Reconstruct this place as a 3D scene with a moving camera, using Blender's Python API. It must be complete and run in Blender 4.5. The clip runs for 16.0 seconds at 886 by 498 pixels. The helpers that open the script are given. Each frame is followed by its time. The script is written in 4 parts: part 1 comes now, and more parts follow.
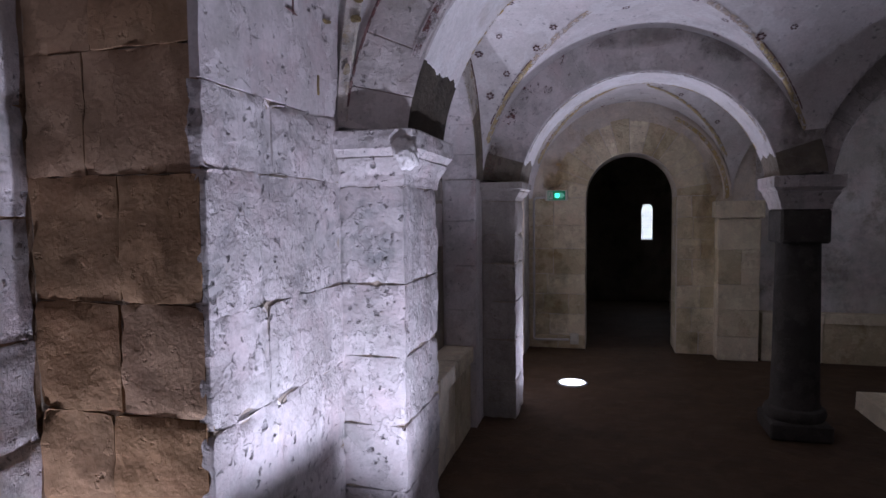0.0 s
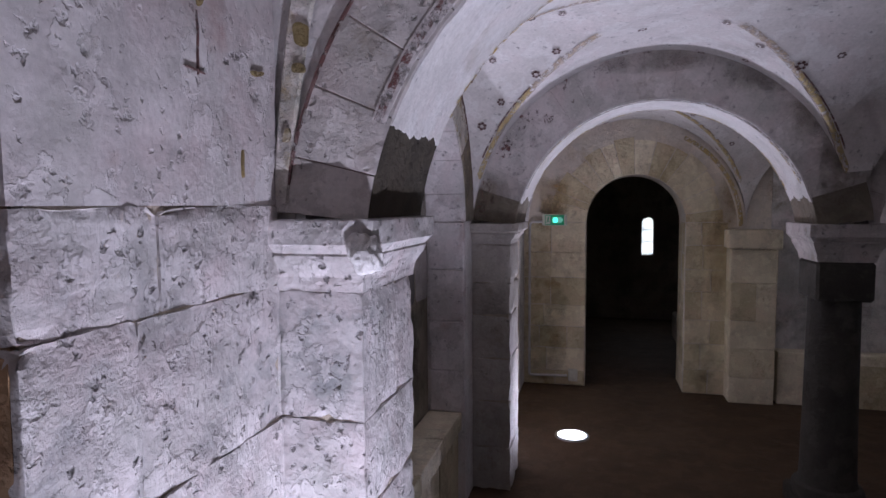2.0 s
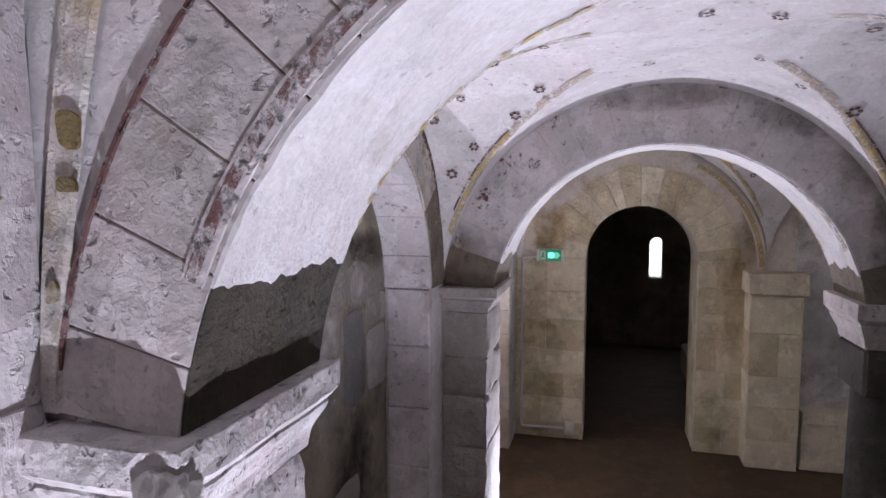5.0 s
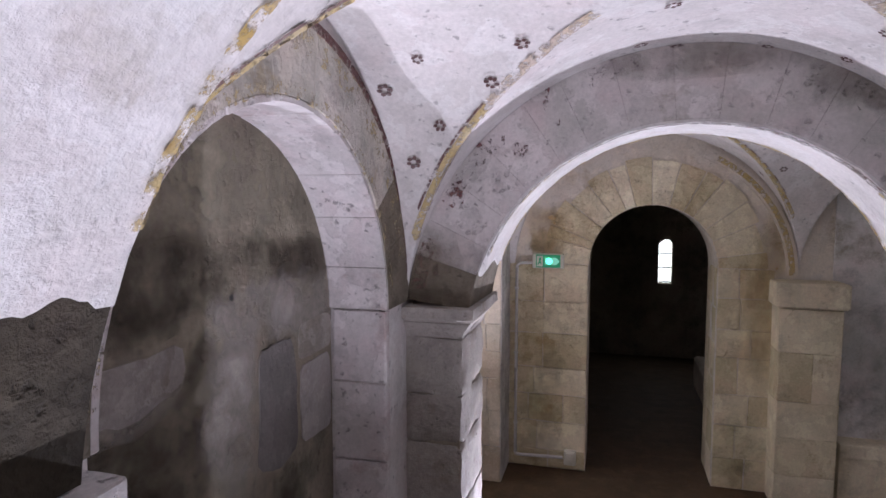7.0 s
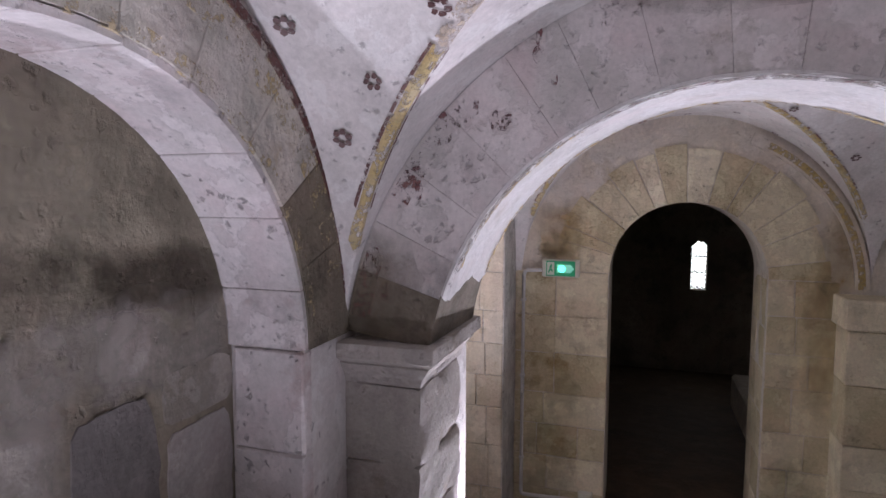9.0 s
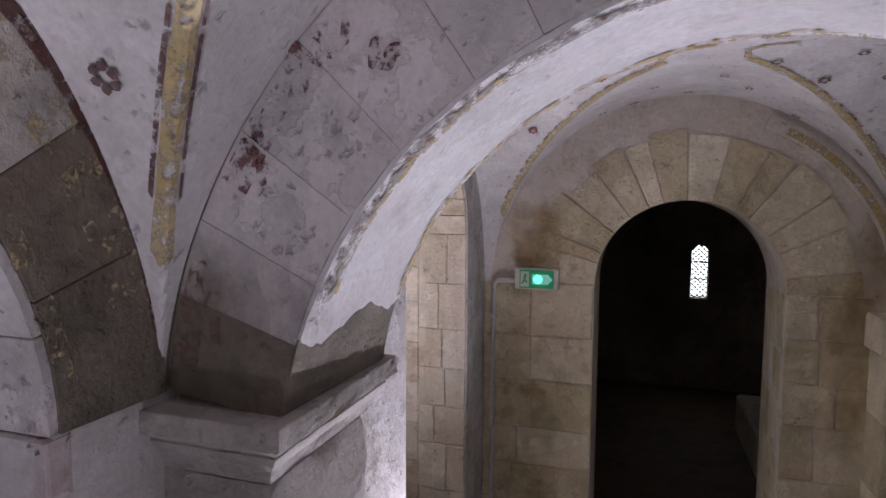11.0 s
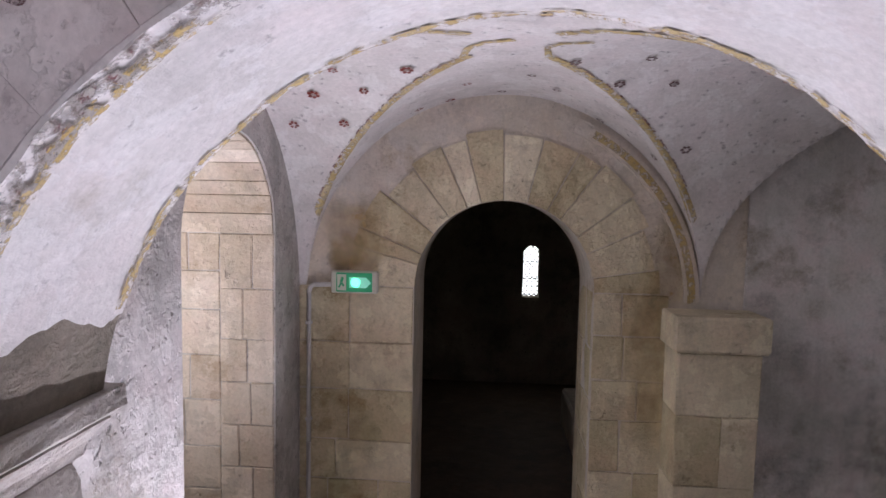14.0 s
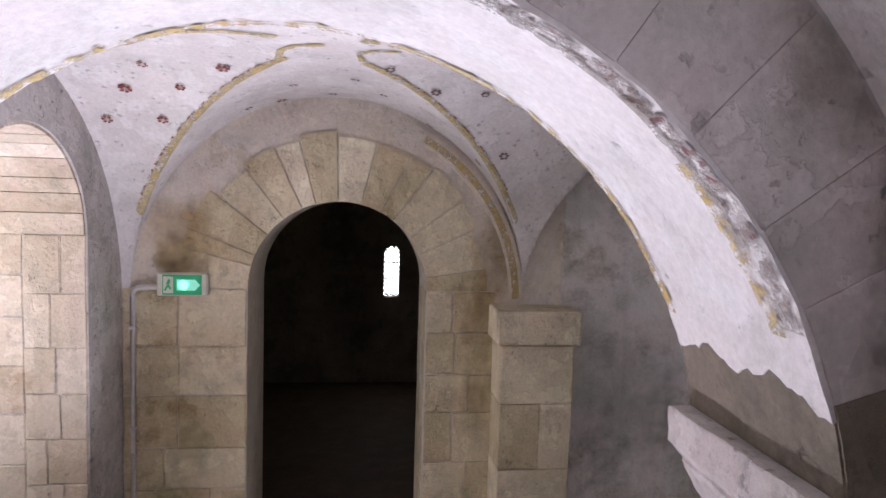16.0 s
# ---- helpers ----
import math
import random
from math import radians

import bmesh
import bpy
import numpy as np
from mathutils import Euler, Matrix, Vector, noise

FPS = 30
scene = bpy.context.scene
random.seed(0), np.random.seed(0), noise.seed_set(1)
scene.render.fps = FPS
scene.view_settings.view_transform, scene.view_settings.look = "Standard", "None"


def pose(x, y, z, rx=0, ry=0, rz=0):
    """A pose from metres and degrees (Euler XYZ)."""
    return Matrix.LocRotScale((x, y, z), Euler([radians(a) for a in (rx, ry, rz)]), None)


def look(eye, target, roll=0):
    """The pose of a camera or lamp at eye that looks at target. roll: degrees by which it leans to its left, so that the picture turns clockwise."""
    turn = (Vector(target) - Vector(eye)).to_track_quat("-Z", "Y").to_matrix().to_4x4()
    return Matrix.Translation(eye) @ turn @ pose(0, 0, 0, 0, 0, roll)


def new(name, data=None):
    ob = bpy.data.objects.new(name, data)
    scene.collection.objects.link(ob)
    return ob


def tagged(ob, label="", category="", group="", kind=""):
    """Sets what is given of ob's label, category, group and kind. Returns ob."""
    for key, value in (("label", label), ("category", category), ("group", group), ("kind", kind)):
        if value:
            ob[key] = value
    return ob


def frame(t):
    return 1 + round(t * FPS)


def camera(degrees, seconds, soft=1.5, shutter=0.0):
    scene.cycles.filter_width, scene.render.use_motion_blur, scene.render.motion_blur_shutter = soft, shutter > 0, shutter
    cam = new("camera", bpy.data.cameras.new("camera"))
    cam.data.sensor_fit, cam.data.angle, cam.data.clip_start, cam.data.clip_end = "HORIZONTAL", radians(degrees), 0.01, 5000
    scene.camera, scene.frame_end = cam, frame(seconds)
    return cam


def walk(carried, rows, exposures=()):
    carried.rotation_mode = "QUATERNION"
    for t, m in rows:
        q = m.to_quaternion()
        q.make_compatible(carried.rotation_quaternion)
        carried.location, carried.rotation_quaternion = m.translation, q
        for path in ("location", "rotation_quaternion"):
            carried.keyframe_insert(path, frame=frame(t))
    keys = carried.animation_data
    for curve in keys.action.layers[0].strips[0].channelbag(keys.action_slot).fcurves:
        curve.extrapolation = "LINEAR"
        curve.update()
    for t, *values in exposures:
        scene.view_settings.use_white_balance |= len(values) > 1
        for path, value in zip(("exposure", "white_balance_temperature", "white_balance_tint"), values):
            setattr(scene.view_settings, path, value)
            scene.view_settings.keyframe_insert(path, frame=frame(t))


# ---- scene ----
cam = camera(72.6, 16.0, soft=1.5)
METRES, EYE, TILT, LEAN, TURN = 3.7, 1.3, 0.0, 0.0, 15.0
ROWS = [
    (0.0, 0.0, 0.0, 0.0, -0.04, -3.41, 0.64),
    (0.5, 0.0055, 0.0291, 0.0076, -0.41, -3.63, 0.47),
    (1.0, 0.0026, 0.0652, 0.0282, -0.99, -3.74, 0.45),
    (1.5, 0.0059, 0.0985, 0.0525, -1.17, -3.86, 0.45),
    (2.0, 0.0135, 0.1315, 0.0765, -0.67, -4.13, 0.4),
    (2.5, 0.0244, 0.1637, 0.1015, 0.83, -4.28, 0.31),
    (3.0, 0.0314, 0.193, 0.1163, 2.07, -4.37, 0.34),
    (3.5, 0.0404, 0.2167, 0.1359, 2.65, -4.41, 0.24),
    (4.0, 0.0467, 0.229, 0.1551, 1.59, -4.52, 0.13),
    (4.5, 0.0568, 0.2553, 0.1551, 0.33, -4.64, 0.03),
    (5.0, 0.0689, 0.2858, 0.1554, 0.12, -4.66, -0.0),
    (7.5, 0.1182, 0.4778, 0.1508, 0.88, -4.63, -0.09),
    (8.0, 0.1283, 0.5176, 0.154, 1.38, -4.9, -0.2),
    (10.5, 0.2011, 0.7272, 0.1404, 4.86, -4.65, 0.03),
    (11.0, 0.2081, 0.7579, 0.1424, 2.97, -4.7, -0.34),
    (11.5, 0.2044, 0.7877, 0.1419, 1.03, -4.57, -0.47),
    (12.0, 0.2112, 0.8047, 0.1394, -0.94, -4.59, -0.48),
    (12.5, 0.2221, 0.8088, 0.1388, -3.03, -4.37, -0.64),
    (13.0, 0.2323, 0.8048, 0.142, -5.39, -4.51, -0.82),
    (13.5, 0.2456, 0.8042, 0.1403, -8.1, -4.47, -1.01),
    (14.0, 0.2585, 0.8012, 0.1395, -10.66, -4.42, -1.14),
    (14.5, 0.2733, 0.7953, 0.1391, -13.54, -4.28, -1.28),
    (15.0, 0.2878, 0.7877, 0.1395, -16.28, -4.19, -1.39),
    (15.5, 0.3, 0.7782, 0.1407, -19.28, -4.05, -1.53),
    (16.0, 0.3085, 0.7711, 0.1413, -21.85, -4.06, -1.68),
]
walk(cam, [(t, pose(0, 0, EYE, TILT, LEAN, TURN) @ pose(METRES * x, METRES * y, METRES * z, 90 + pitch, roll, yaw)) for t, x, y, z, yaw, pitch, roll in ROWS],
     exposures=[(0.0, -0.38, 5850, 20), (1.5, -0.2, 5900, 19), (2.0, -0.1, 6000, 18), (3.5, 0.44, 6150, 17), (5.0, 0.62, 6200, 16), (8.0, 0.66, 6330, 16), (10.5, 0.06, 6350, 18), (12.5, 0.05, 6400, 18), (14.0, 0.52, 6450, 17), (16.0, 0.98, 6450, 17)])

# ---- light ----
world = bpy.data.worlds.new("world")
scene.world = world
world.use_nodes = True
wn = world.node_tree
sky = wn.nodes.new("ShaderNodeTexSky")
sky.sky_type, sky.sun_disc, sky.sun_elevation, sky.sun_rotation = "NISHITA", False, radians(38), radians(200)
wn.nodes["Background"].inputs["Strength"].default_value = 0.12
wn.links.new(sky.outputs[0], wn.nodes["Background"].inputs["Color"])

# round uplighters let into the floor: place, aim, power, cone, softness of the cone's edge
# the last two are unseen, added to brighten the middle vault and the aisle
FLOOR_SPOTS = (((-0.23, 4.61), (-0.62, 4.02), 130, 140, 1.0), ((-0.12, 1.15), (-0.67, 1.72), 142, 84, 0.8), ((-1.15, 0.92), (-1.17, 0.98), 50, 150, 0.5), ((0.3, 2.5), (-0.06, 3.14), 29, 64, 0.6), ((1.95, 4.5), (1.95, 4.5), 1.5, 110, 0.5))


def lamp_spot(at, aim, power, cone, blend):
    """The beam of a round uplighter; it aims at a point 1.5 m up."""
    data = bpy.data.lights.new("uplight_beam", "SPOT")
    data.energy, data.spot_size, data.spot_blend, data.shadow_soft_size, data.color = power, radians(cone), blend, 0.008, (0.86, 0.86, 1.0)
    ob = new("uplight_beam", data)
    ob.matrix_world = look((*at, 0.04), (*aim, 1.54))
    return ob


def window_light(m, w, h, power):
    """Daylight that comes in through a window's opening."""
    data = bpy.data.lights.new("window_daylight", "AREA")
    data.shape, data.size, data.size_y, data.energy, data.color = "RECTANGLE", w, h, power, (0.93, 0.96, 1.0)
    ob = new("window_daylight", data)
    ob.matrix_world = m
    return ob


for spot in FLOOR_SPOTS:
    lamp_spot(*spot)
window_light(look((-1.56, 5.05, 1.5), (0.2, 5.45, 1.1)), 0.34, 0.7, 4.2)
# fill from an unseen aisle window, added to brighten the aisle's end wall
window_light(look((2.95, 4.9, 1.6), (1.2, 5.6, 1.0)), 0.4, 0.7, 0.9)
window_light(look((0.594, 9.1, 1.15), (0.3, 6, 1.0)), 0.15, 0.5, 1.0)

# ---- materials ----


def noise_node(nt, vec, scale, detail=4.0, rough=0.55):
    n = nt.nodes.new("ShaderNodeTexNoise")
    n.inputs["Scale"].default_value, n.inputs["Detail"].default_value, n.inputs["Roughness"].default_value = scale, detail, rough
    nt.links.new(vec, n.inputs["Vector"])
    return n.outputs["Fac"]


def ramp(nt, fac, lo, hi, a=0.0, b=1.0):
    n = nt.nodes.new("ShaderNodeMapRange")
    n.inputs["From Min"].default_value, n.inputs["From Max"].default_value = lo, hi
    n.inputs["To Min"].default_value, n.inputs["To Max"].default_value = a, b
    nt.links.new(fac, n.inputs["Value"])
    return n.outputs[0]


def mix(nt, fac, a, b):
    n = nt.nodes.new("ShaderNodeMix")
    n.data_type = "RGBA"
    for key, v in ((0, fac), (6, a), (7, b)):
        if hasattr(v, "is_linked"):
            nt.links.new(v, n.inputs[key])
        else:
            n.inputs[key].default_value = v if key == 0 else (*v, 1)
    return n.outputs[2]


def math_node(nt, op, a, b):
    n = nt.nodes.new("ShaderNodeMath")
    n.operation = op
    for i, v in enumerate((a, b)):
        if hasattr(v, "is_linked"):
            nt.links.new(v, n.inputs[i])
        else:
            n.inputs[i].default_value = v
    return n.outputs[0]


def masonry(name, base, second, stain=None, stain_at=0.6, pits=0.5, bump=0.5, vary=0.25, rough=0.88, scale=1.0, tool=0.0, flakes=0.35, clouds=0.5, specks=0.0, relief=1.0, cover=0.0):
    """Old stone or limewash: two tones, clouds of dirt, flaked skin, runs, pits and relief. vary: how much pieces differ. cover: for paint, the share that has not flaked off."""
    m = bpy.data.materials.new(name)
    m.use_nodes = True
    nt = m.node_tree
    bsdf = nt.nodes["Principled BSDF"]
    vec = nt.nodes.new("ShaderNodeTexCoord").outputs["Object"]
    big = noise_node(nt, vec, 2.6 * scale, 5, 0.6)
    mid = noise_node(nt, vec, 11 * scale, 7, 0.65)
    fine = noise_node(nt, vec, 75 * scale, 5, 0.7)
    col = mix(nt, ramp(nt, big, 0.36, 0.64), base, second)
    hue = noise_node(nt, vec, 6.3 * scale, 6, 0.6)
    col = mix(nt, ramp(nt, hue, 0.5, 0.7, 0, 0.5 * clouds), col, (min(1, base[0] * 1.06), base[1] * 0.9, base[2] * 0.92))
    col = mix(nt, ramp(nt, hue, 0.5, 0.32, 0, 0.6 * clouds), col, (base[0] * 0.66, base[1] * 0.70, base[2] * 0.66))
    dirt = noise_node(nt, vec, 4.4 * scale, 9, 0.72)
    col = mix(nt, ramp(nt, dirt, 0.52, 0.72, 0, clouds), col, tuple(c * 0.42 for c in base))
    if stain:
        st = noise_node(nt, vec, 3.7 * scale, 9, 0.7)
        col = mix(nt, ramp(nt, st, stain_at - 0.02, stain_at + 0.12, 0, 0.8), col, stain)
    skin = noise_node(nt, vec, 8.5 * scale, 10, 0.62)
    flake = ramp(nt, skin, 0.53, 0.555)
    col = mix(nt, math_node(nt, "MULTIPLY", flake, flakes), col, tuple(min(0.85, c * 1.3) for c in base))
    runs = nt.nodes.new("ShaderNodeMapping")
    runs.inputs["Scale"].default_value = (9, 9, 0.8)
    nt.links.new(vec, runs.inputs["Vector"])
    col = mix(nt, ramp(nt, noise_node(nt, runs.outputs[0], 1.0 * scale, 6, 0.6), 0.55, 0.75, 0, 0.4 * clouds), col, tuple(c * 0.5 for c in base))
    pit = noise_node(nt, vec, 34 * scale, 4, 0.55)
    where = ramp(nt, dirt, 0.4, 0.6)
    col = mix(nt, math_node(nt, "MULTIPLY", ramp(nt, pit, 0.64, 0.72, 0, pits), where), col, tuple(c * 0.25 for c in base))
    dots = nt.nodes.new("ShaderNodeTexVoronoi")
    dots.inputs["Scale"].default_value = 30 * scale
    nt.links.new(mix(nt, 0.06, vec, noise_node(nt, vec, 40 * scale)), dots.inputs["Vector"])
    keep = math_node(nt, "MULTIPLY", ramp(nt, dots.outputs["Distance"], 0.3, 0.16), ramp(nt, noise_node(nt, vec, 15 * scale, 3), 0.52, 0.6))
    if specks:
        col = mix(nt, math_node(nt, "MULTIPLY", keep, specks), col, tuple(c * 0.2 for c in base))
    info = nt.nodes.new("ShaderNodeObjectInfo").outputs["Random"]
    hsv = nt.nodes.new("ShaderNodeHueSaturation")
    nt.links.new(col, hsv.inputs["Color"])
    tone = math_node(nt, "ADD", ramp(nt, info, 0, 1, 1 - vary, 1 + vary * 0.6), ramp(nt, fine, 0.3, 0.7, -0.1, 0.1))
    nt.links.new(tone, hsv.inputs["Value"])
    nt.links.new(ramp(nt, info, 0, 1, 1 + vary, 1 - vary * 0.7), hsv.inputs["Saturation"])
    nt.links.new(hsv.outputs[0], bsdf.inputs["Base Color"])
    bsdf.inputs["Roughness"].default_value, bsdf.inputs["Specular IOR Level"].default_value = rough, 0.15
    hacked = math_node(nt, "MULTIPLY", math_node(nt, "ADD", mid, math_node(nt, "MULTIPLY", fine, 0.3)), ramp(nt, big, 0.35, 0.65, 0.35 * relief, 1.7 * relief))
    height = math_node(nt, "ADD", hacked, math_node(nt, "MULTIPLY", flake, 0.09))
    height = math_node(nt, "SUBTRACT", height, math_node(nt, "MULTIPLY", ramp(nt, pit, 0.62, 0.72, 0, 0.6), where))
    if specks:
        height = math_node(nt, "SUBTRACT", height, math_node(nt, "MULTIPLY", keep, 0.5))
    if tool:
        stretch = nt.nodes.new("ShaderNodeMapping")
        stretch.inputs["Rotation"].default_value, stretch.inputs["Scale"].default_value = (0.5, 0.6, 0.4), (90, 90, 9)
        nt.links.new(vec, stretch.inputs["Vector"])
        height = math_node(nt, "ADD", height, math_node(nt, "MULTIPLY", math_node(nt, "MULTIPLY", noise_node(nt, stretch.outputs[0], 1.0, 2), tool), ramp(nt, skin, 0.45, 0.6)))
    b = nt.nodes.new("ShaderNodeBump")
    b.inputs["Strength"].default_value, b.inputs["Distance"].default_value = bump, 0.02
    nt.links.new(height, b.inputs["Height"])
    nt.links.new(b.outputs[0], bsdf.inputs["Normal"])
    if cover:
        wear = noise_node(nt, vec, 42, 8, 0.75)
        edge = 0.5 + (cover - 0.5) * 0.34
        out = nt.nodes.new("ShaderNodeMixShader")
        nt.links.new(ramp(nt, wear, edge - 0.05, edge + 0.05), out.inputs[0])
        nt.links.new(bsdf.outputs[0], out.inputs[1])
        nt.links.new(nt.nodes.new("ShaderNodeBsdfTransparent").outputs[0], out.inputs[2])
        nt.links.new(out.outputs[0], nt.nodes["Material Output"].inputs["Surface"])
    return m


def stain(name, base, second, flat, amount=0.9, scale=7.0):
    """A damp stain or thin coat that thins out towards its rim. flat: the scale of the object's box, 0 along its thickness."""
    m = masonry(name, base, second, None, 0.6, 0.3, 0.4, 0.0, clouds=0.5, flakes=0.1)
    nt = m.node_tree
    coord = nt.nodes.new("ShaderNodeTexCoord")
    place = nt.nodes.new("ShaderNodeMapping")
    place.inputs["Location"].default_value, place.inputs["Scale"].default_value = tuple(-0.5 * 2 * k for k in flat), tuple(2 * k for k in flat)
    nt.links.new(coord.outputs["Generated"], place.inputs["Vector"])
    far = nt.nodes.new("ShaderNodeVectorMath")
    far.operation = "LENGTH"
    nt.links.new(place.outputs[0], far.inputs[0])
    cloud = math_node(nt, "ADD", ramp(nt, far.outputs["Value"], 0.45, 1.05, 1.0, 0.0), ramp(nt, noise_node(nt, coord.outputs["Object"], scale, 8, 0.62), 0.3, 0.7, -0.8, 0.45))
    out = nt.nodes.new("ShaderNodeMixShader")
    nt.links.new(ramp(nt, cloud, 0.0, 1.3, 0.0, amount), out.inputs[0])
    nt.links.new(nt.nodes.new("ShaderNodeBsdfTransparent").outputs[0], out.inputs[1])
    nt.links.new(nt.nodes["Principled BSDF"].outputs[0], out.inputs[2])
    nt.links.new(out.outputs[0], nt.nodes["Material Output"].inputs["Surface"])
    return m


def plain(name, color, rough=0.5, metal=0.0, emit=0.0):
    m = bpy.data.materials.new(name)
    m.use_nodes = True
    nt = m.node_tree
    bsdf = nt.nodes["Principled BSDF"]
    vec = nt.nodes.new("ShaderNodeTexCoord").outputs["Object"]
    col = mix(nt, ramp(nt, noise_node(nt, vec, 40), 0.4, 0.65, 0, 0.35), color, tuple(c * 0.7 for c in color))
    nt.links.new(col, bsdf.inputs["Base Color"])
    bsdf.inputs["Roughness"].default_value, bsdf.inputs["Metallic"].default_value = rough, metal
    if emit:
        bsdf.inputs["Emission Color"].default_value, bsdf.inputs["Emission Strength"].default_value = (*color, 1), emit
    return m


LIME = masonry("limewash", (0.70, 0.66, 0.64), (0.62, 0.58, 0.56), (0.44, 0.39, 0.32), 0.66, 0.5, 0.4, 0.08, clouds=0.4, flakes=0.25, specks=0.5, relief=0.6)
LIME_SOFFIT = masonry("limewash_soffit", (0.74, 0.71, 0.69), (0.67, 0.64, 0.62), (0.46, 0.42, 0.36), 0.62, 0.6, 0.45, 0.05, clouds=0.42, flakes=0.25)
GREY_STONE = masonry("grey_limestone", (0.55, 0.51, 0.485), (0.48, 0.44, 0.41), (0.28, 0.24, 0.18), 0.57, 0.6, 0.7, 0.1, tool=0.15, clouds=0.8, specks=0.5, relief=0.7)
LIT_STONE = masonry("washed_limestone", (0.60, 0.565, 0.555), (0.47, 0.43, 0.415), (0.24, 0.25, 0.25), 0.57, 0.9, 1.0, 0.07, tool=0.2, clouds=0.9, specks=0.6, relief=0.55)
BEIGE = masonry("beige_limestone", (0.70, 0.61, 0.445), (0.60, 0.515, 0.36), (0.30, 0.21, 0.10), 0.6, 0.35, 0.8, 0.2, clouds=0.65)
BROWN = masonry("brown_limestone", (0.42, 0.275, 0.16), (0.32, 0.195, 0.105), (0.2, 0.12, 0.06), 0.6, 0.6, 0.6, 0.18, clouds=0.6, flakes=0.5, relief=0.6)
BROWN_RENDER = masonry("dark_brown_render", (0.22, 0.19, 0.15), (0.38, 0.34, 0.26), (0.11, 0.098, 0.085), 0.56, 0.35, 0.5, 0.05, scale=0.75, clouds=0.9, specks=0.4)
PLASTER = masonry("flaking_plaster", (0.78, 0.75, 0.73), (0.62, 0.58, 0.54), (0.28, 0.24, 0.18), 0.56, 0.4, 0.35, 0.1, clouds=0.9, flakes=0.1)
MORTAR = masonry("old_mortar", (0.42, 0.36, 0.29), (0.34, 0.29, 0.23), (0.2, 0.16, 0.12), 0.6, 0.6, 0.7, 0.0)
DARK_STONE = masonry("dark_column_stone", (0.08, 0.074, 0.062), (0.055, 0.05, 0.043), (0.12, 0.112, 0.095), 0.6, 0.4, 0.45, 0.1)
EARTH = masonry("trodden_earth_floor", (0.09, 0.058, 0.034), (0.066, 0.042, 0.025), (0.13, 0.093, 0.06), 0.6, 0.3, 0.4, 0.0, rough=0.7)
OCHRE = masonry("ochre_paint", (0.46, 0.34, 0.14), (0.54, 0.45, 0.28), (0.3, 0.17, 0.09), 0.62, 0.3, 0.3, 0.1, scale=3, cover=0.6)
RED = masonry("red_ochre_paint", (0.19, 0.085, 0.08), (0.27, 0.16, 0.145), (0.4, 0.32, 0.3), 0.58, 0.4, 0.3, 0.0, scale=2, cover=0.42)
PIER_GREY = masonry("weathered_pier_stone", (0.37, 0.335, 0.30), (0.42, 0.385, 0.35), (0.24, 0.2, 0.15), 0.56, 0.6, 0.7, 0.1, tool=0.2)
OLD_LIME = masonry("stained_old_limewash", (0.66, 0.62, 0.61), (0.54, 0.49, 0.48), (0.40, 0.28, 0.26), 0.57, 0.9, 0.7, 0.0, clouds=0.8, specks=0.5, relief=0.4)
JOINT_DARK = masonry("dark_joint_mortar", (0.2, 0.15, 0.135), (0.27, 0.22, 0.2), (0.36, 0.32, 0.29), 0.55, 0.4, 0.4, 0.0)
DARK_RENDER = masonry("dark_grey_render", (0.19, 0.175, 0.165), (0.15, 0.138, 0.13), (0.26, 0.24, 0.22), 0.58, 0.4, 0.5, 0.0)
PALE_BEIGE = masonry("pale_pinkish_limestone", (0.62, 0.54, 0.46), (0.54, 0.45, 0.35), (0.36, 0.26, 0.17), 0.6, 0.3, 0.6, 0.14, clouds=0.7)
DIRTY = masonry("soot_stained_stone", (0.21, 0.18, 0.14), (0.27, 0.235, 0.19), (0.11, 0.095, 0.075), 0.55, 0.5, 0.8, 0.1, clouds=0.8)
OCHRE_STONE = masonry("ochre_stained_stone", (0.50, 0.46, 0.40), (0.58, 0.54, 0.50), (0.31, 0.22, 0.09), 0.58, 0.5, 0.7, 0.1, clouds=0.9)
RIB_PAINT = masonry("flaking_rib_paint", (0.66, 0.62, 0.58), (0.58, 0.52, 0.42), (0.42, 0.29, 0.09), 0.56, 0.7, 0.7, 0.0, scale=2.5, clouds=0.9, specks=0.6)
PALE_PATCH = masonry("pale_patched_render", (0.36, 0.325, 0.29), (0.29, 0.26, 0.22), (0.19, 0.165, 0.135), 0.53, 0.4, 0.5, 0.1)
JOINT_RED = masonry("dark_red_joint_paint", (0.13, 0.065, 0.06), (0.22, 0.14, 0.13), (0.36, 0.3, 0.28), 0.6, 0.3, 0.3, 0.1, scale=3, cover=0.6)
STEEL = plain("brushed_steel", (0.55, 0.55, 0.56), 0.35, 1.0)
GLOW = plain("uplight_glass", (0.9, 0.93, 1.0), 0.3, 0.0, 5.0)
WHITE_PLASTIC = plain("aged_white_plastic", (0.62, 0.60, 0.52), 0.45)
SIGN_GREEN = plain("sign_green", (0.02, 0.28, 0.13), 0.35, 0.0, 0.15)
LED = plain("green_led", (0.04, 1.0, 0.5), 0.3, 0.0, 4.5)
CONDUIT = plain("grey_conduit", (0.60, 0.58, 0.57), 0.55)
BLACK = plain("dark_lead", (0.03, 0.03, 0.03), 0.6)
SKY_GLASS = plain("pale_leaded_glass", (0.85, 0.93, 0.9), 0.4, 0.0, 3.2)

# ---- building helpers ----
ACROSS = Matrix.Identity(4)
LEFT = Matrix(((0, -1, 0, 0), (1, 0, 0, 0), (0, 0, 1, 0), (0, 0, 0, 1)))
rng = random.Random(7)


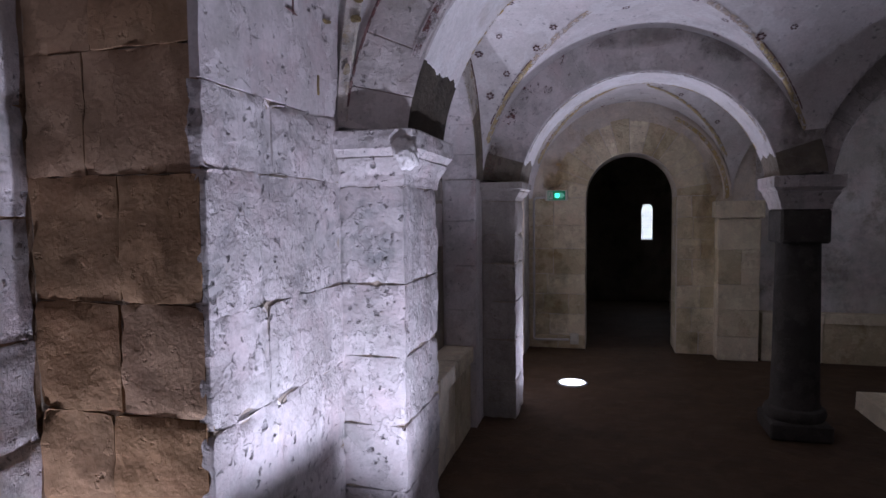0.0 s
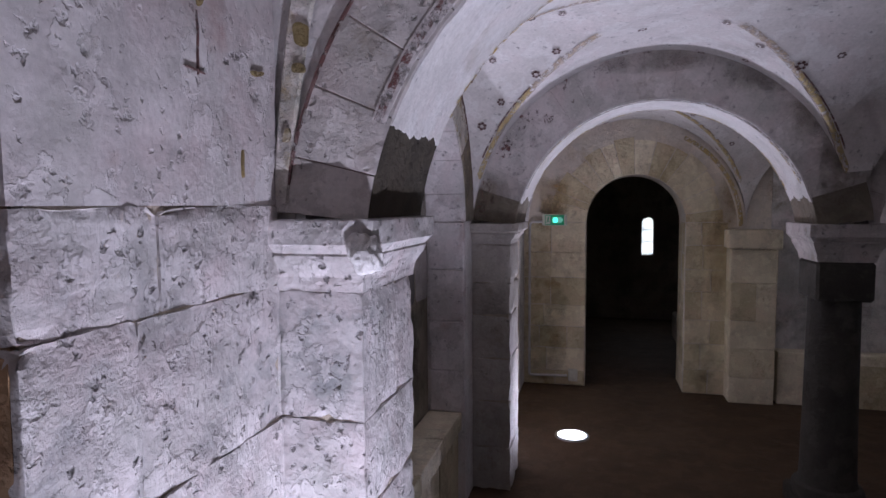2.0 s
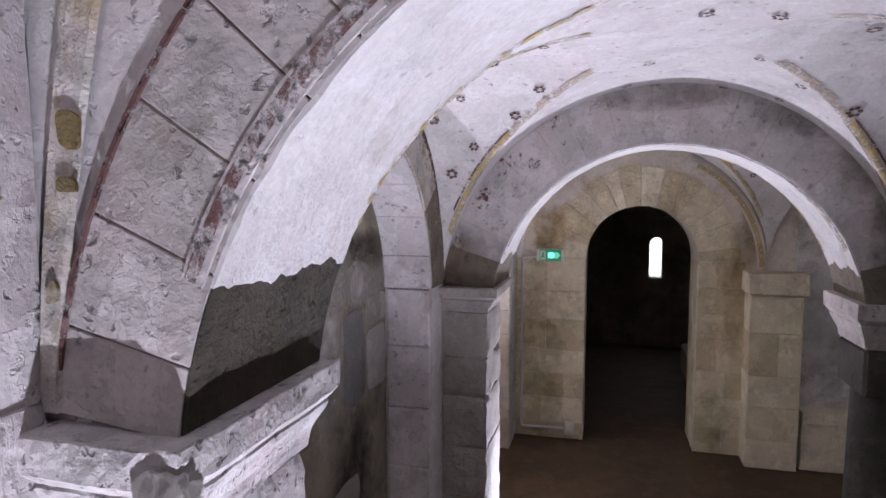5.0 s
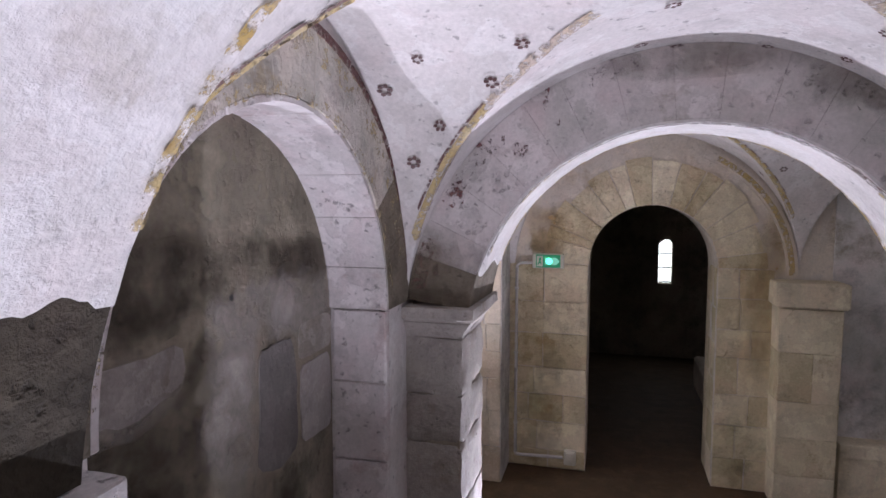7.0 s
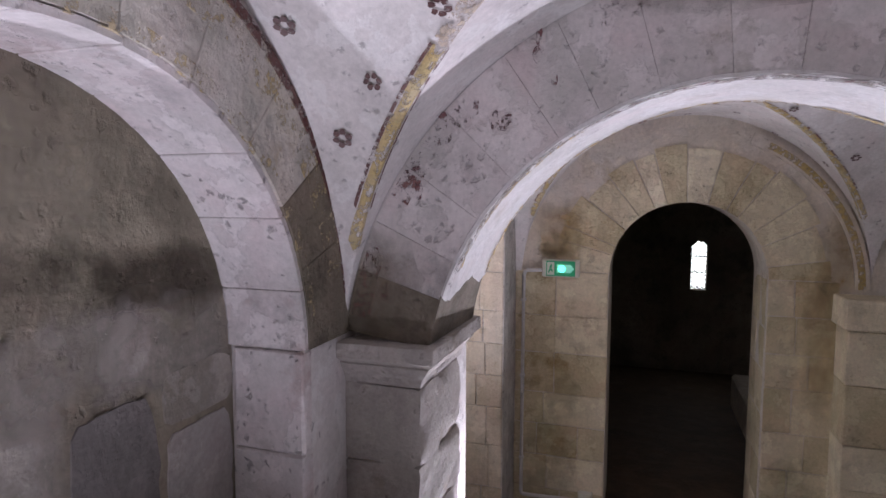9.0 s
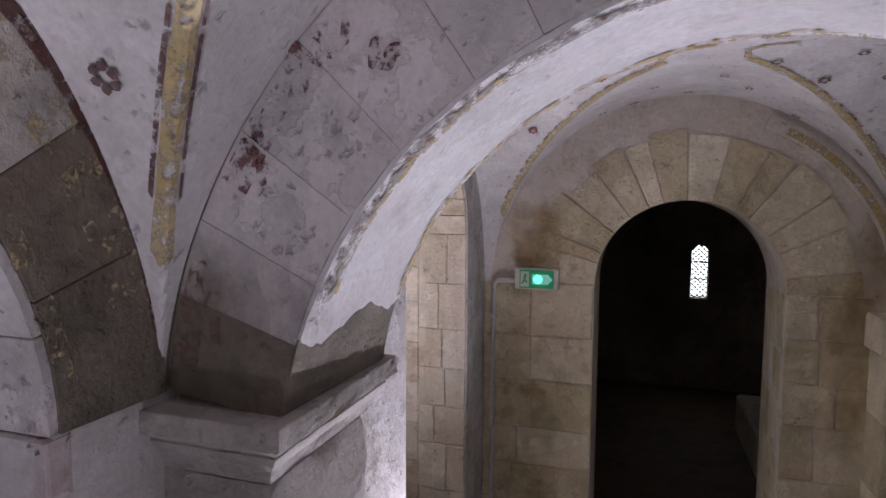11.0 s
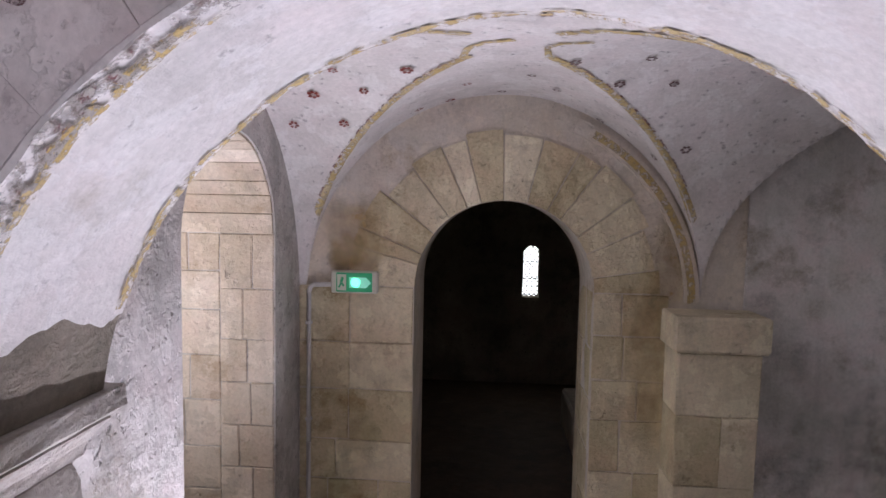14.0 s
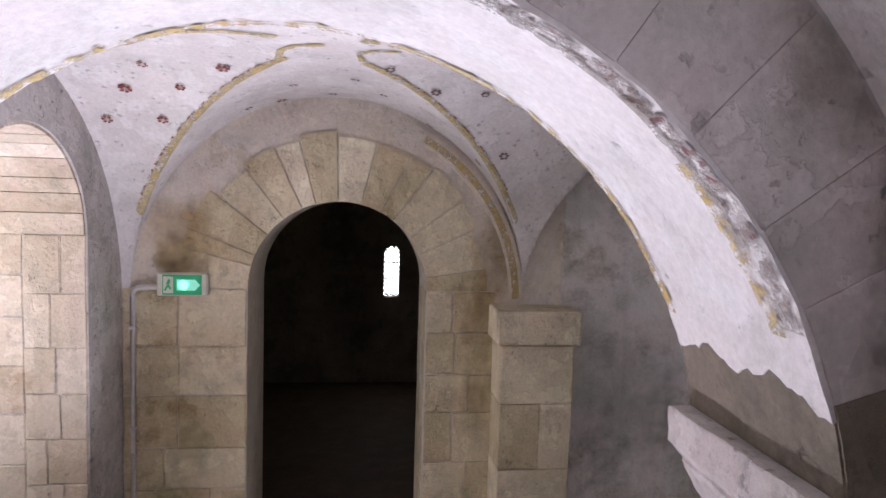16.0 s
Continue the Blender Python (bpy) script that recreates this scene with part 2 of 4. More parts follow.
def mesh_of(bm, name, mat, smooth=False):
    bmesh.ops.recalc_face_normals(bm, faces=bm.faces)
    me = bpy.data.meshes.new(name)
    bm.to_mesh(me)
    bm.free()
    me.materials.append(mat)
    if smooth:
        for p in me.polygons:
            p.use_smooth = True
        me.set_sharp_from_angle(angle=radians(38))
    return me


def part(name, bm, material, parent=None, label="", smooth=False):
    ob = new(name, mesh_of(bm, name, material, smooth))
    if parent:
        ob.parent = parent
    if label:
        ob["label"] = label
    return ob


def structure(name, bm, material, label, category, smooth=False):
    return tagged(part(name, bm, material, None, "", smooth), label, category, "", "structure")


def box(bm, x0, x1, y0, y1, z0, z1, bevel=0.0, m=None):
    v = [bm.verts.new((x, y, z)) for x in (x0, x1) for y in (y0, y1) for z in (z0, z1)]
    f = [bm.faces.new([v[i] for i in q]) for q in ((0, 1, 3, 2), (4, 6, 7, 5), (0, 4, 5, 1), (2, 3, 7, 6), (0, 2, 6, 4), (1, 5, 7, 3))]
    if bevel:
        r = bmesh.ops.bevel(bm, geom=list({e for q in f for e in q.edges}), offset=bevel, segments=1, affect="EDGES")
        v = list({w for q in r["faces"] for w in q.verts} | {w for w in v if w.is_valid})
    if m:
        bmesh.ops.transform(bm, matrix=m, verts=[w for w in v if w.is_valid])
    return bm


def arched_wall(name, m, a0, a1, z0, z1, d0, d1, openings, material, label):
    """A wall with thickness; openings: (middle, half width, springing, rise, sill)."""
    bm = bmesh.new()
    cuts = {a0, a1}
    for c, h, zs, rise, zb in openings:
        cuts |= {round(c + h * math.sin(radians(k)), 5) for k in range(-90, 91, 6)}
    cuts = sorted(k for k in cuts if a0 - 1e-6 <= k <= a1 + 1e-6)

    def under(a, o):
        return o[2] + o[3] * math.sqrt(max(0, 1 - ((a - o[0]) / o[1]) ** 2))

    def quad(*p):
        bm.faces.new([bm.verts.new(q) for q in p])

    def slab(p, q, bp, bq, tp, tq):
        for d in (d0, d1):
            quad((p, d, bp), (q, d, bq), (q, d, tq), (p, d, tp))
        quad((p, d0, bp), (q, d0, bq), (q, d1, bq), (p, d1, bp))
        quad((p, d0, tp), (q, d0, tq), (q, d1, tq), (p, d1, tp))

    for p, q in zip(cuts, cuts[1:]):
        o = next((k for k in openings if abs((p + q) / 2 - k[0]) < k[1]), None)
        if o:
            slab(p, q, under(p, o), under(q, o), z1, z1)
            if o[4] > z0 + 0.001:
                slab(p, q, z0, z0, o[4], o[4])
        else:
            slab(p, q, z0, z0, z1, z1)
    for c, h, zs, rise, zb in openings:
        for a in (c - h, c + h):
            quad((a, d0, zb), (a, d1, zb), (a, d1, zs), (a, d0, zs))
    for a in (a0, a1):
        quad((a, d0, z0), (a, d1, z0), (a, d1, z1), (a, d0, z1))
    bmesh.ops.remove_doubles(bm, verts=bm.verts, dist=0.0004)
    bmesh.ops.transform(bm, matrix=m, verts=bm.verts)
    return structure(name, bm, material, label, "wall")


def block(parent, m, a0, a1, z0, z1, d0, d1, material, name="stone_block", rough=0.004, bevel=0.004, worn=0):
    """One squared stone; worn: cuts along each side, for a stone seen close by, with a hacked and rounded face."""
    bm = bmesh.new()
    box(bm, a0, a1, d0, d1, z0, z1, 0 if worn else min(bevel, (a1 - a0) / 5, (z1 - z0) / 5))
    if worn:
        bmesh.ops.subdivide_edges(bm, edges=bm.edges[:], cuts=worn, use_grid_fill=True)
        mid, half = Vector(((a0 + a1) / 2, (d0 + d1) / 2, (z0 + z1) / 2)), Vector(((a1 - a0) / 2, (d1 - d0) / 2, (z1 - z0) / 2))
        for v in bm.verts:
            w = m @ v.co
            out = Vector([(c / h) ** 15 for c, h in zip(v.co - mid, half)])
            edge = max(0, sum(abs(c) for c in out) - 1)
            k = 0.006 * noise.noise(w * 9) + 0.004 * noise.noise(w * 26) + 0.0016 * noise.noise(w * 60) - 0.001 * edge - 0.014 * edge * max(0, noise.noise(w * 12) - 0.1) - 0.012 * edge * max(0, noise.noise(w * 34) - 0.2)
            v.co += Vector([math.copysign(min(1, abs(c)), c) for c in out]) * k
    else:
        for v in bm.verts:
            v.co += Vector((rng.uniform(-rough, rough), rng.uniform(-rough, rough) * 0.6, rng.uniform(-rough, rough)))
    bmesh.ops.transform(bm, matrix=m, verts=bm.verts)
    return part(name, bm, material, parent, "", bool(worn))


def ring(parent, m, c, zc, r0, r1, d0, d1, lo, hi, count, material, rise=1.0, gap=0.0015, steps=3, name="voussoir", uneven=0.15, feet=None, footing=2, jagged=0.0, bevel=0.0018):
    """Wedge stones of an arch, each one apart; lo, hi: degrees from the right springing."""
    edges = [lo + (hi - lo) * (k + (rng.uniform(-uneven, uneven) if 0 < k < count else 0)) / count for k in range(count + 1)]
    for i, (p, q) in enumerate(zip(edges, edges[1:])):
        bm = bmesh.new()
        g = math.degrees(gap / 2 / ((r0 + r1) / 2))
        sd, sr, top = rng.uniform(-0.0015, 0.0015), rng.uniform(-0.001, 0.001), r1 + rng.uniform(-jagged, jagged)
        rows = []
        for k in range(steps + 1):
            t = radians(p + g + (q - p - 2 * g) * k / steps)
            rows.append([bm.verts.new((c + r * math.cos(t), d, zc + r * rise * math.sin(t))) for r, d in ((r0 + sr, d0 + sd), (r0 + sr, d1), (top, d1), (top, d0 + sd))])
        for u, w in zip(rows, rows[1:]):
            for k in range(4):
                bm.faces.new((u[k], u[(k + 1) % 4], w[(k + 1) % 4], w[k]))
        ends = [bm.faces.new(rows[0]), bm.faces.new(rows[-1])]
        bmesh.ops.bevel(bm, geom=[e for f in ends for e in f.edges], offset=bevel, segments=1, affect="EDGES")
        bmesh.ops.transform(bm, matrix=m, verts=bm.verts)
        part(name, bm, feet if feet and (i < footing or i >= count - footing) else material, parent)


def arc_shell(name, m, c, zc, r0, r1, d0, d1, lo, hi, material, parent=None, rise=1.0, steps=28, label="", wobble=0.0):
    """A curved strip with thickness that follows an arch."""
    bm = bmesh.new()
    rows = []
    for k in range(steps + 1):
        t = radians(lo + (hi - lo) * k / steps)
        j = rng.uniform(-wobble, wobble)
        rows.append([bm.verts.new((c + r * math.cos(t), d, zc + r * rise * math.sin(t))) for r, d in ((r0, d0 + j), (r0, d1), (r1, d1), (r1, d0 + j))])
    for u, w in zip(rows, rows[1:]):
        for k in range(4):
            bm.faces.new((u[k], u[(k + 1) % 4], w[(k + 1) % 4], w[k]))
    bm.faces.new(rows[0])
    bm.faces.new(rows[-1])
    bmesh.ops.transform(bm, matrix=m, verts=bm.verts)
    return part(name, bm, material, parent, label)


# ---- plan ----
AXIS, SPAN, HALF_VAULT, SPRING, CROWN = 0.21, 0.72, 0.955, 1.385, 2.34
FAR, WALL_L, TOP = 5.80, -0.74, 2.62
ARCH_1, ARCH_2 = (1.76, 2.17), (3.71, 4.08)
AISLE_R = AXIS + 1.70


def vault_height(x, y, x_mid, y_mid, y_half, crown, left=HALF_VAULT, right=HALF_VAULT, spring=SPRING):
    p = max(0, 1 - ((x - x_mid) / (left if x < x_mid else right)) ** 2)
    q = max(0, 1 - ((y - y_mid) / y_half) ** 2)
    return spring + (crown - spring) * max(math.sqrt(p), math.sqrt(q))


def vault(name, x0, x1, y0, y1, where, label):
    """A groin vault over one bay: two barrels that cross, with the fill above them."""
    bm = bmesh.new()
    nx, ny = 64, 64
    grid = []
    for i in range(nx + 1):
        x = x0 + (x1 - x0) * (0.5 - 0.5 * math.cos(math.pi * i / nx))
        row = []
        for j in range(ny + 1):
            y = y0 + (y1 - y0) * (0.5 - 0.5 * math.cos(math.pi * j / ny))
            row.append(bm.verts.new((x, y, vault_height(x, y, *where) + 0.006 * noise.noise((x * 3, y * 3, 1.7)))))
        grid.append(row)
    for i in range(nx):
        for j in range(ny):
            bm.faces.new((grid[i][j], grid[i][j + 1], grid[i + 1][j + 1], grid[i + 1][j]))
    top = [bm.verts.new((x, y, TOP)) for x, y in ((x0, y0), (x0, y1), (x1, y1), (x1, y0))]
    bm.faces.new(top)
    for line, p, q in ((grid[0], 0, 1), ([r[-1] for r in grid], 1, 2), (grid[-1][::-1], 2, 3), ([r[0] for r in grid][::-1], 3, 0)):
        bm.faces.new([*line, top[q], top[p]])
    return structure(name, bm, LIME, label, "vault", False)


# floor, one sheet under all the rooms
bm = bmesh.new()
box(bm, -2.6, 4.2, -2.6, 9.8, -0.25, 0.0)
structure("floor", bm, EARTH, "dark brown trodden earth floor, dusty and uneven", "floor")

# far wall with the round-headed doorway and the plastered niche
DOOR_MID, DOOR_HALF, DOOR_SPRING = 0.23, 0.40, 1.43
LUNETTE = masonry("stained_lunette_render", (0.60, 0.53, 0.44), (0.65, 0.60, 0.55), (0.35, 0.26, 0.15), 0.6, 0.4, 0.5, 0.0)
wall_far = arched_wall("wall_far", ACROSS, -1.7, 3.1, 0, TOP, FAR, FAR + 0.42,
                       [(DOOR_MID, DOOR_HALF, DOOR_SPRING, DOOR_HALF, 0)], LUNETTE, "beige limestone end wall with a round-headed doorway")
bm = bmesh.new()
box(bm, 1.27, 2.75, FAR - 0.012, FAR + 0.02, 0.0, 2.4)
structure("wall_aisle_end", bm, PLASTER, "flaking white plaster on the aisle end wall", "wall")
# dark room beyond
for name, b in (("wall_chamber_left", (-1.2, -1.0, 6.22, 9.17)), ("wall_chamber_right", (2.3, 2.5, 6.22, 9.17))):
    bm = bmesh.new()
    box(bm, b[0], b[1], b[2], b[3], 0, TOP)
    structure(name, bm, BROWN_RENDER, "dark stone wall of the room beyond", "wall")
arched_wall("wall_chamber_end", ACROSS, -1.2, 2.5, 0, TOP, 9.17, 9.5, [(0.594, 0.078, 1.33, 0.07, 0.88)], BROWN_RENDER, "dark stone end wall with a slit window")
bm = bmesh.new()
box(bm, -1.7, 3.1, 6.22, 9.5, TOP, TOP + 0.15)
structure("ceiling_chamber", bm, BROWN_RENDER, "dark stone ceiling of the room beyond", "ceiling")

tomb = tagged(new("stone_block"), "low dark stone block in the unlit room", "stone block")
bm = bmesh.new()
box(bm, 0.80, 1.5, 6.75, 8.1, 0, 0.3, 0.02)
part("body", bm, MORTAR, tomb)

# left wall: solid end beside the first pilaster, niche, window recess
bm = bmesh.new()
box(bm, -1.275, -0.81, 1.1, 1.76, 0, TOP)
wall_pier = structure("wall_left_pier", bm, MORTAR, "massive pier of washed and brown limestone blocks", "wall")
bm = bmesh.new()
box(bm, -1.7, -1.28, -1.9, 2.17, 0, TOP)
wall_side = structure("wall_left_outer", bm, BROWN, "brown limestone side wall", "wall")
bm = bmesh.new()
box(bm, -1.7, WALL_L, 1.775, 2.17, 0, TOP)
structure("wall_left_core", bm, LIME, "limewashed wall behind the pilaster", "wall")
NICHE_MID, NICHE_HALF, NICHE_SPRING = 2.92, 0.59, 1.5
wall_niche = arched_wall("wall_left_niche", LEFT, 2.17, 3.71, 0, TOP, -WALL_L, -WALL_L + 0.2, [(NICHE_MID, NICHE_HALF, NICHE_SPRING, NICHE_HALF, 0.0)], LIME, "limewashed wall with a round-headed blind niche")
bm = bmesh.new()
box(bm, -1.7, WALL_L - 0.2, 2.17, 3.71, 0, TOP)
niche_back = structure("wall_niche_render", bm, BROWN_RENDER, "dark damp rendered back of the niche with patched stones", "wall")
bm = bmesh.new()
box(bm, -1.7, WALL_L, 3.712, 4.08, 0, TOP)
structure("wall_left_core_2", bm, LIME, "limewashed wall behind the second pilaster", "wall")
REC_MID, REC_HALF, REC_SPRING = 5.11, 0.375, 1.675
GREY_COAT = masonry("rough_grey_coat", (0.54, 0.51, 0.49), (0.44, 0.41, 0.385), (0.27, 0.235, 0.19), 0.57, 0.7, 0.8, 0.05, clouds=0.8, specks=0.5, relief=0.7)
wall_recess = arched_wall("wall_left_recess", LEFT, 4.08, FAR, 0, TOP, 0.70, 1.40, [(REC_MID, REC_HALF, REC_SPRING, REC_HALF, 0.0)], GREY_COAT, "grey rendered stone wall with a deep window recess")
arched_wall("wall_left_window", LEFT, 4.08, FAR, 0, TOP, 1.40, 1.62, [(5.08, 0.24, 1.65, 0.24, 0.95)], BEIGE, "outer wall with a small daylight window")

# right side and back, which close the crypt
bm = bmesh.new()
box(bm, 2.75, 3.1, -1.9, 4.6, 0, TOP)
structure("wall_right", bm, LIME, "limewashed stone wall of the side aisle", "wall")
# opening added for that fill light, out of view
arched_wall("wall_right_window", LEFT, 4.6, FAR, 0, TOP, -3.1, -2.75, [(4.95, 0.25, 1.7, 0.25, 1.05)], LIME, "limewashed aisle wall with a small unseen window, added to let light in")
bm = bmesh.new()
box(bm, -1.7, 3.1, -2.1, -1.9, 0, TOP)
structure("wall_back", bm, BROWN, "brown limestone wall behind the way in", "wall")
bm = bmesh.new()
box(bm, -1.7, 3.1, -2.1, 9.6, TOP + 0.16, TOP + 0.3)
structure("ceiling_cover", bm, MORTAR, "rubble fill above the vaults", "ceiling")

# vaults
BAYS = ((-1.9, 1.76), (2.17, 3.71), (4.08, 5.80))
SPLIT = 1.085
MID_BAY, FAR_BAY = (AXIS, 2.94, 0.77, CROWN, HALF_VAULT, 0.875), (AXIS, 4.94, 0.86, 2.29, 0.875, 0.875)
AISLE_MID, AISLE_FAR = (1.96, 2.94, 0.77, CROWN, 0.875, 0.79), (1.96, 4.94, 0.86, 2.29, 0.875, 0.79)
vault("vault_entry", -0.81, SPLIT, *BAYS[0], (AXIS, -0.07, 1.83, 2.56, 1.02, 0.875, 2.2), "limewashed groin vault by the way in")
vault("vault_middle", WALL_L, SPLIT, *BAYS[1], MID_BAY, "limewashed groin vault painted with small flowers")
vault("vault_far", -0.70, SPLIT, *BAYS[2], FAR_BAY, "limewashed groin vault with ochre ribs and flowers")
vault("vault_aisle_entry", SPLIT, 2.75, *BAYS[0], (1.96, -0.07, 1.83, 2.45, 0.875, 0.79, 1.8), "limewashed groin vault of the side aisle")
vault("vault_aisle_middle", SPLIT, 2.75, *BAYS[1], AISLE_MID, "limewashed groin vault of the side aisle")
vault("vault_aisle_far", SPLIT, 2.75, *BAYS[2], AISLE_FAR, "limewashed groin vault of the side aisle end")
bm = bmesh.new()
box(bm, -1.28, -0.81, -1.9, 1.1, 2.3, TOP)
structure("ceiling_entry_side", bm, LIME, "low limewashed ceiling beside the way in", "ceiling")


def ragged_soffit(m, c, zc, r, d0, d1, lo, hi, material, parent, worn=5):
    """Limewash under an arch, uneven, and flaked off along a ragged line at both feet."""
    bm = bmesh.new()
    na, nd = 100, 36
    grid = []
    for i in range(na + 1):
        row = []
        for j in range(nd + 1):
            d = d0 + (d1 - d0) * j / nd
            lo_j, hi_j = (worn + 5 * noise.noise((d * 6, c, k)) + 1.6 * noise.noise((d * 24, c, k)) + 0.6 * noise.noise((d * 70, c, k)) for k in (4.2, 9.1))
            t = radians(lo + max(0, lo_j) + (hi - lo - max(0, lo_j) - max(0, hi_j)) * i / na)
            q = Vector((c + r * math.cos(t), d, zc + r * math.sin(t)))
            rr = r + 0.003 * noise.noise(q * 9) + 0.0015 * noise.noise(q * 30) + (0.004 * noise.noise(q * 22) if j in (0, nd) else 0)
            row.append(bm.verts.new((c + rr * math.cos(t), d, zc + rr * math.sin(t))))
        grid.append(row)
    for i in range(na):
        for j in range(nd):
            bm.faces.new((grid[i][j], grid[i][j + 1], grid[i + 1][j + 1], grid[i + 1][j]))
    bmesh.ops.recalc_face_normals(bm, faces=bm.faces)
    bmesh.ops.solidify(bm, geom=bm.faces[:], thickness=0.008)
    bmesh.ops.transform(bm, matrix=m, verts=bm.verts)
    return part("soffit", bm, material, parent, "white limewashed soffit, flaked at the foot", True)


def transverse_arch(x_mid, y0, y1, r0, r1, zc, count, face, top_from, bare=10, worn=5, gap=0.0035, joint=JOINT_DARK, feet=None, foot_stone=None):
    """A round arch across a bay: fill, wedge stones, limewashed soffit."""
    core = tagged(new("transverse_arch"), "round stone arch with a limewashed soffit", "arch", "arches across the crypt")
    a = math.degrees(math.asin((top_from - zc) / r0))
    b = math.degrees(math.asin((top_from - zc) / r1))
    ring(core, ACROSS, x_mid, zc, r0 + 0.0045, r1, y0, y1, (a + b) / 2, 180 - (a + b) / 2, count, face, gap=gap, feet=feet, footing=1, bevel=min(0.0018, gap))
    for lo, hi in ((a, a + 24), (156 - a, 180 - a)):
        arc_shell("bare_stone", ACROSS, x_mid, zc, r0 + 0.001, r0 + 0.006, y0 + 0.003, y1 - 0.003, lo, hi, foot_stone or DIRTY, core, label="dirty bare stone below the limewash, on the near arch with shade in its colour")
    arc_shell("joint_mortar", ACROSS, x_mid, zc, r0 + 0.018, r1 - 0.01, y0 + 0.0025, y1 - 0.004, (a + b) / 2 + 0.3, 179.7 - (a + b) / 2, joint, core, steps=40)
    ragged_soffit(ACROSS, x_mid, zc, r0 + 0.006, y0 + 0.002, y1 - 0.002, a + bare * 0.3, 180 - a - bare * 0.3, LIME_SOFFIT, core, worn)
    bm = bmesh.new()
    n = 40
    lines = []
    for k in range(n + 1):
        t = radians(b + (180 - 2 * b) * k / n)
        x, z = x_mid + (r1 - 0.02) * math.cos(t), zc + (r1 - 0.02) * math.sin(t)
        lines.append([bm.verts.new((x, y, zz)) for y, zz in ((y0 + 0.01, z), (y1 - 0.01, z), (y1 - 0.01, TOP), (y0 + 0.01, TOP))])
    for u, w in zip(lines, lines[1:]):
        for k in range(4):
            bm.faces.new((u[k], u[(k + 1) % 4], w[(k + 1) % 4], w[k]))
    part("arch_fill", bm, LIME, core)
    return core


# sooty bare stone, its colour darkened further for the shade above the near impost
SOOT_AND_SHADE = masonry("sooty_shaded_bare_stone", (0.055, 0.046, 0.034), (0.085, 0.07, 0.05), (0.035, 0.03, 0.024), 0.56, 0.5, 0.8, 0.1, clouds=0.9)
arch_near = transverse_arch(AXIS, *ARCH_1, 0.79, 1.0, 1.46, 19, GREY_STONE, 1.555, worn=12, gap=0.003, foot_stone=SOOT_AND_SHADE)
ARCH_FACE = masonry("stained_grey_plaster", (0.60, 0.56, 0.545), (0.52, 0.48, 0.455), (0.24, 0.205, 0.15), 0.58, 0.5, 0.6, 0.06, clouds=0.9, specks=0.3, relief=0.5)
JOINT_SOFT = masonry("brown_joint_mortar", (0.34, 0.29, 0.27), (0.27, 0.22, 0.2), (0.42, 0.38, 0.35), 0.55, 0.4, 0.4, 0.0)
arch_far = transverse_arch(AXIS, *ARCH_2, SPAN, HALF_VAULT, SPRING, 17, ARCH_FACE, 1.487, worn=7, gap=0.0007, joint=JOINT_SOFT, feet=DIRTY)
arch_far.matrix_world = Matrix.Translation((-0.5, 3.71, 0)) @ pose(0, 0, 0, 0, 0, -1.6) @ Matrix.Translation((0.5, -3.71, 0))
for ys in (ARCH_1, ARCH_2):
    transverse_arch(AISLE_R, *ys, SPAN, HALF_VAULT, SPRING, 15, GREY_STONE, 1.49, gap=0.002, joint=JOINT_SOFT)
niche_arch = tagged(new("niche_arch"), "round wall arch over the blind niche", "arch")
ring(niche_arch, LEFT, NICHE_MID, NICHE_SPRING, NICHE_HALF + 0.004, NICHE_HALF + 0.2, -WALL_L - 0.012, -WALL_L + 0.05, 0, 180, 11, OCHRE_STONE, feet=DIRTY)
ring(niche_arch, LEFT, NICHE_MID, NICHE_SPRING, NICHE_HALF - 0.012, NICHE_HALF + 0.002, -WALL_L - 0.008, -WALL_L + 0.2, 0, 180, 11, OLD_LIME, gap=0.0015, name="soffit_stone")


def impost(parent, x0, x1, y0, y1, z0, z1, out, material, sides, broken=False):
    """A moulded impost block: a cavetto that flares out under a flat band."""
    h = z1 - z0
    prof = [(0.0, 0.0), (0.006, 0.04), (0.12, 0.2), (0.5, 0.42), (0.62, 0.5), (0.58, 0.53), (0.86, 0.62), (1.0, 0.66), (1.0, 0.97), (0.96, 1.0)]
    l, r, f, b = sides
    bm = bmesh.new()
    rows = []
    n = 14
    for k in range(len(prof) - 1):
        for s in range(3):
            o, t = (prof[k][i] + (prof[k + 1][i] - prof[k][i]) * s / 3 for i in (0, 1))
            o *= out
            cs = [(x0 - o * l, y0 - o * f), (x1 + o * r, y0 - o * f), (x1 + o * r, y1 + o * b), (x0 - o * l, y1 + o * b)]
            line = []
            for (ax, ay), (bx, by) in zip(cs, cs[1:] + cs[:1]):
                for j in range(n):
                    q = Vector((ax + (bx - ax) * j / n, ay + (by - ay) * j / n, z0 + h * t))
                    chip = 0.004 * noise.noise(q * 24) + 0.003 * noise.noise(q * 60) + 0.01 * max(0, noise.noise(q * 13) - 0.25) * (o / out)
                    if broken:
                        chip += 0.026 * max(0, 1 - (q - Vector((x1 + o * r, y0 - o * f, z0 + 0.72 * h))).length / 0.075) * (1 + 0.8 * noise.noise(q * 40))
                    mid = Vector(((x0 + x1) / 2, (y0 + y1) / 2, q.z))
                    line.append(bm.verts.new(q + (mid - q).normalized() * chip))
            rows.append(line)
    for u, w in zip(rows, rows[1:]):
        for k in range(4 * n):
            bm.faces.new((u[k], u[(k + 1) % (4 * n)], w[(k + 1) % (4 * n)], w[k]))
    bm.faces.new(rows[0])
    bm.faces.new(rows[-1])
    return part("impost", bm, material, parent, "moulded impost with a flat band")


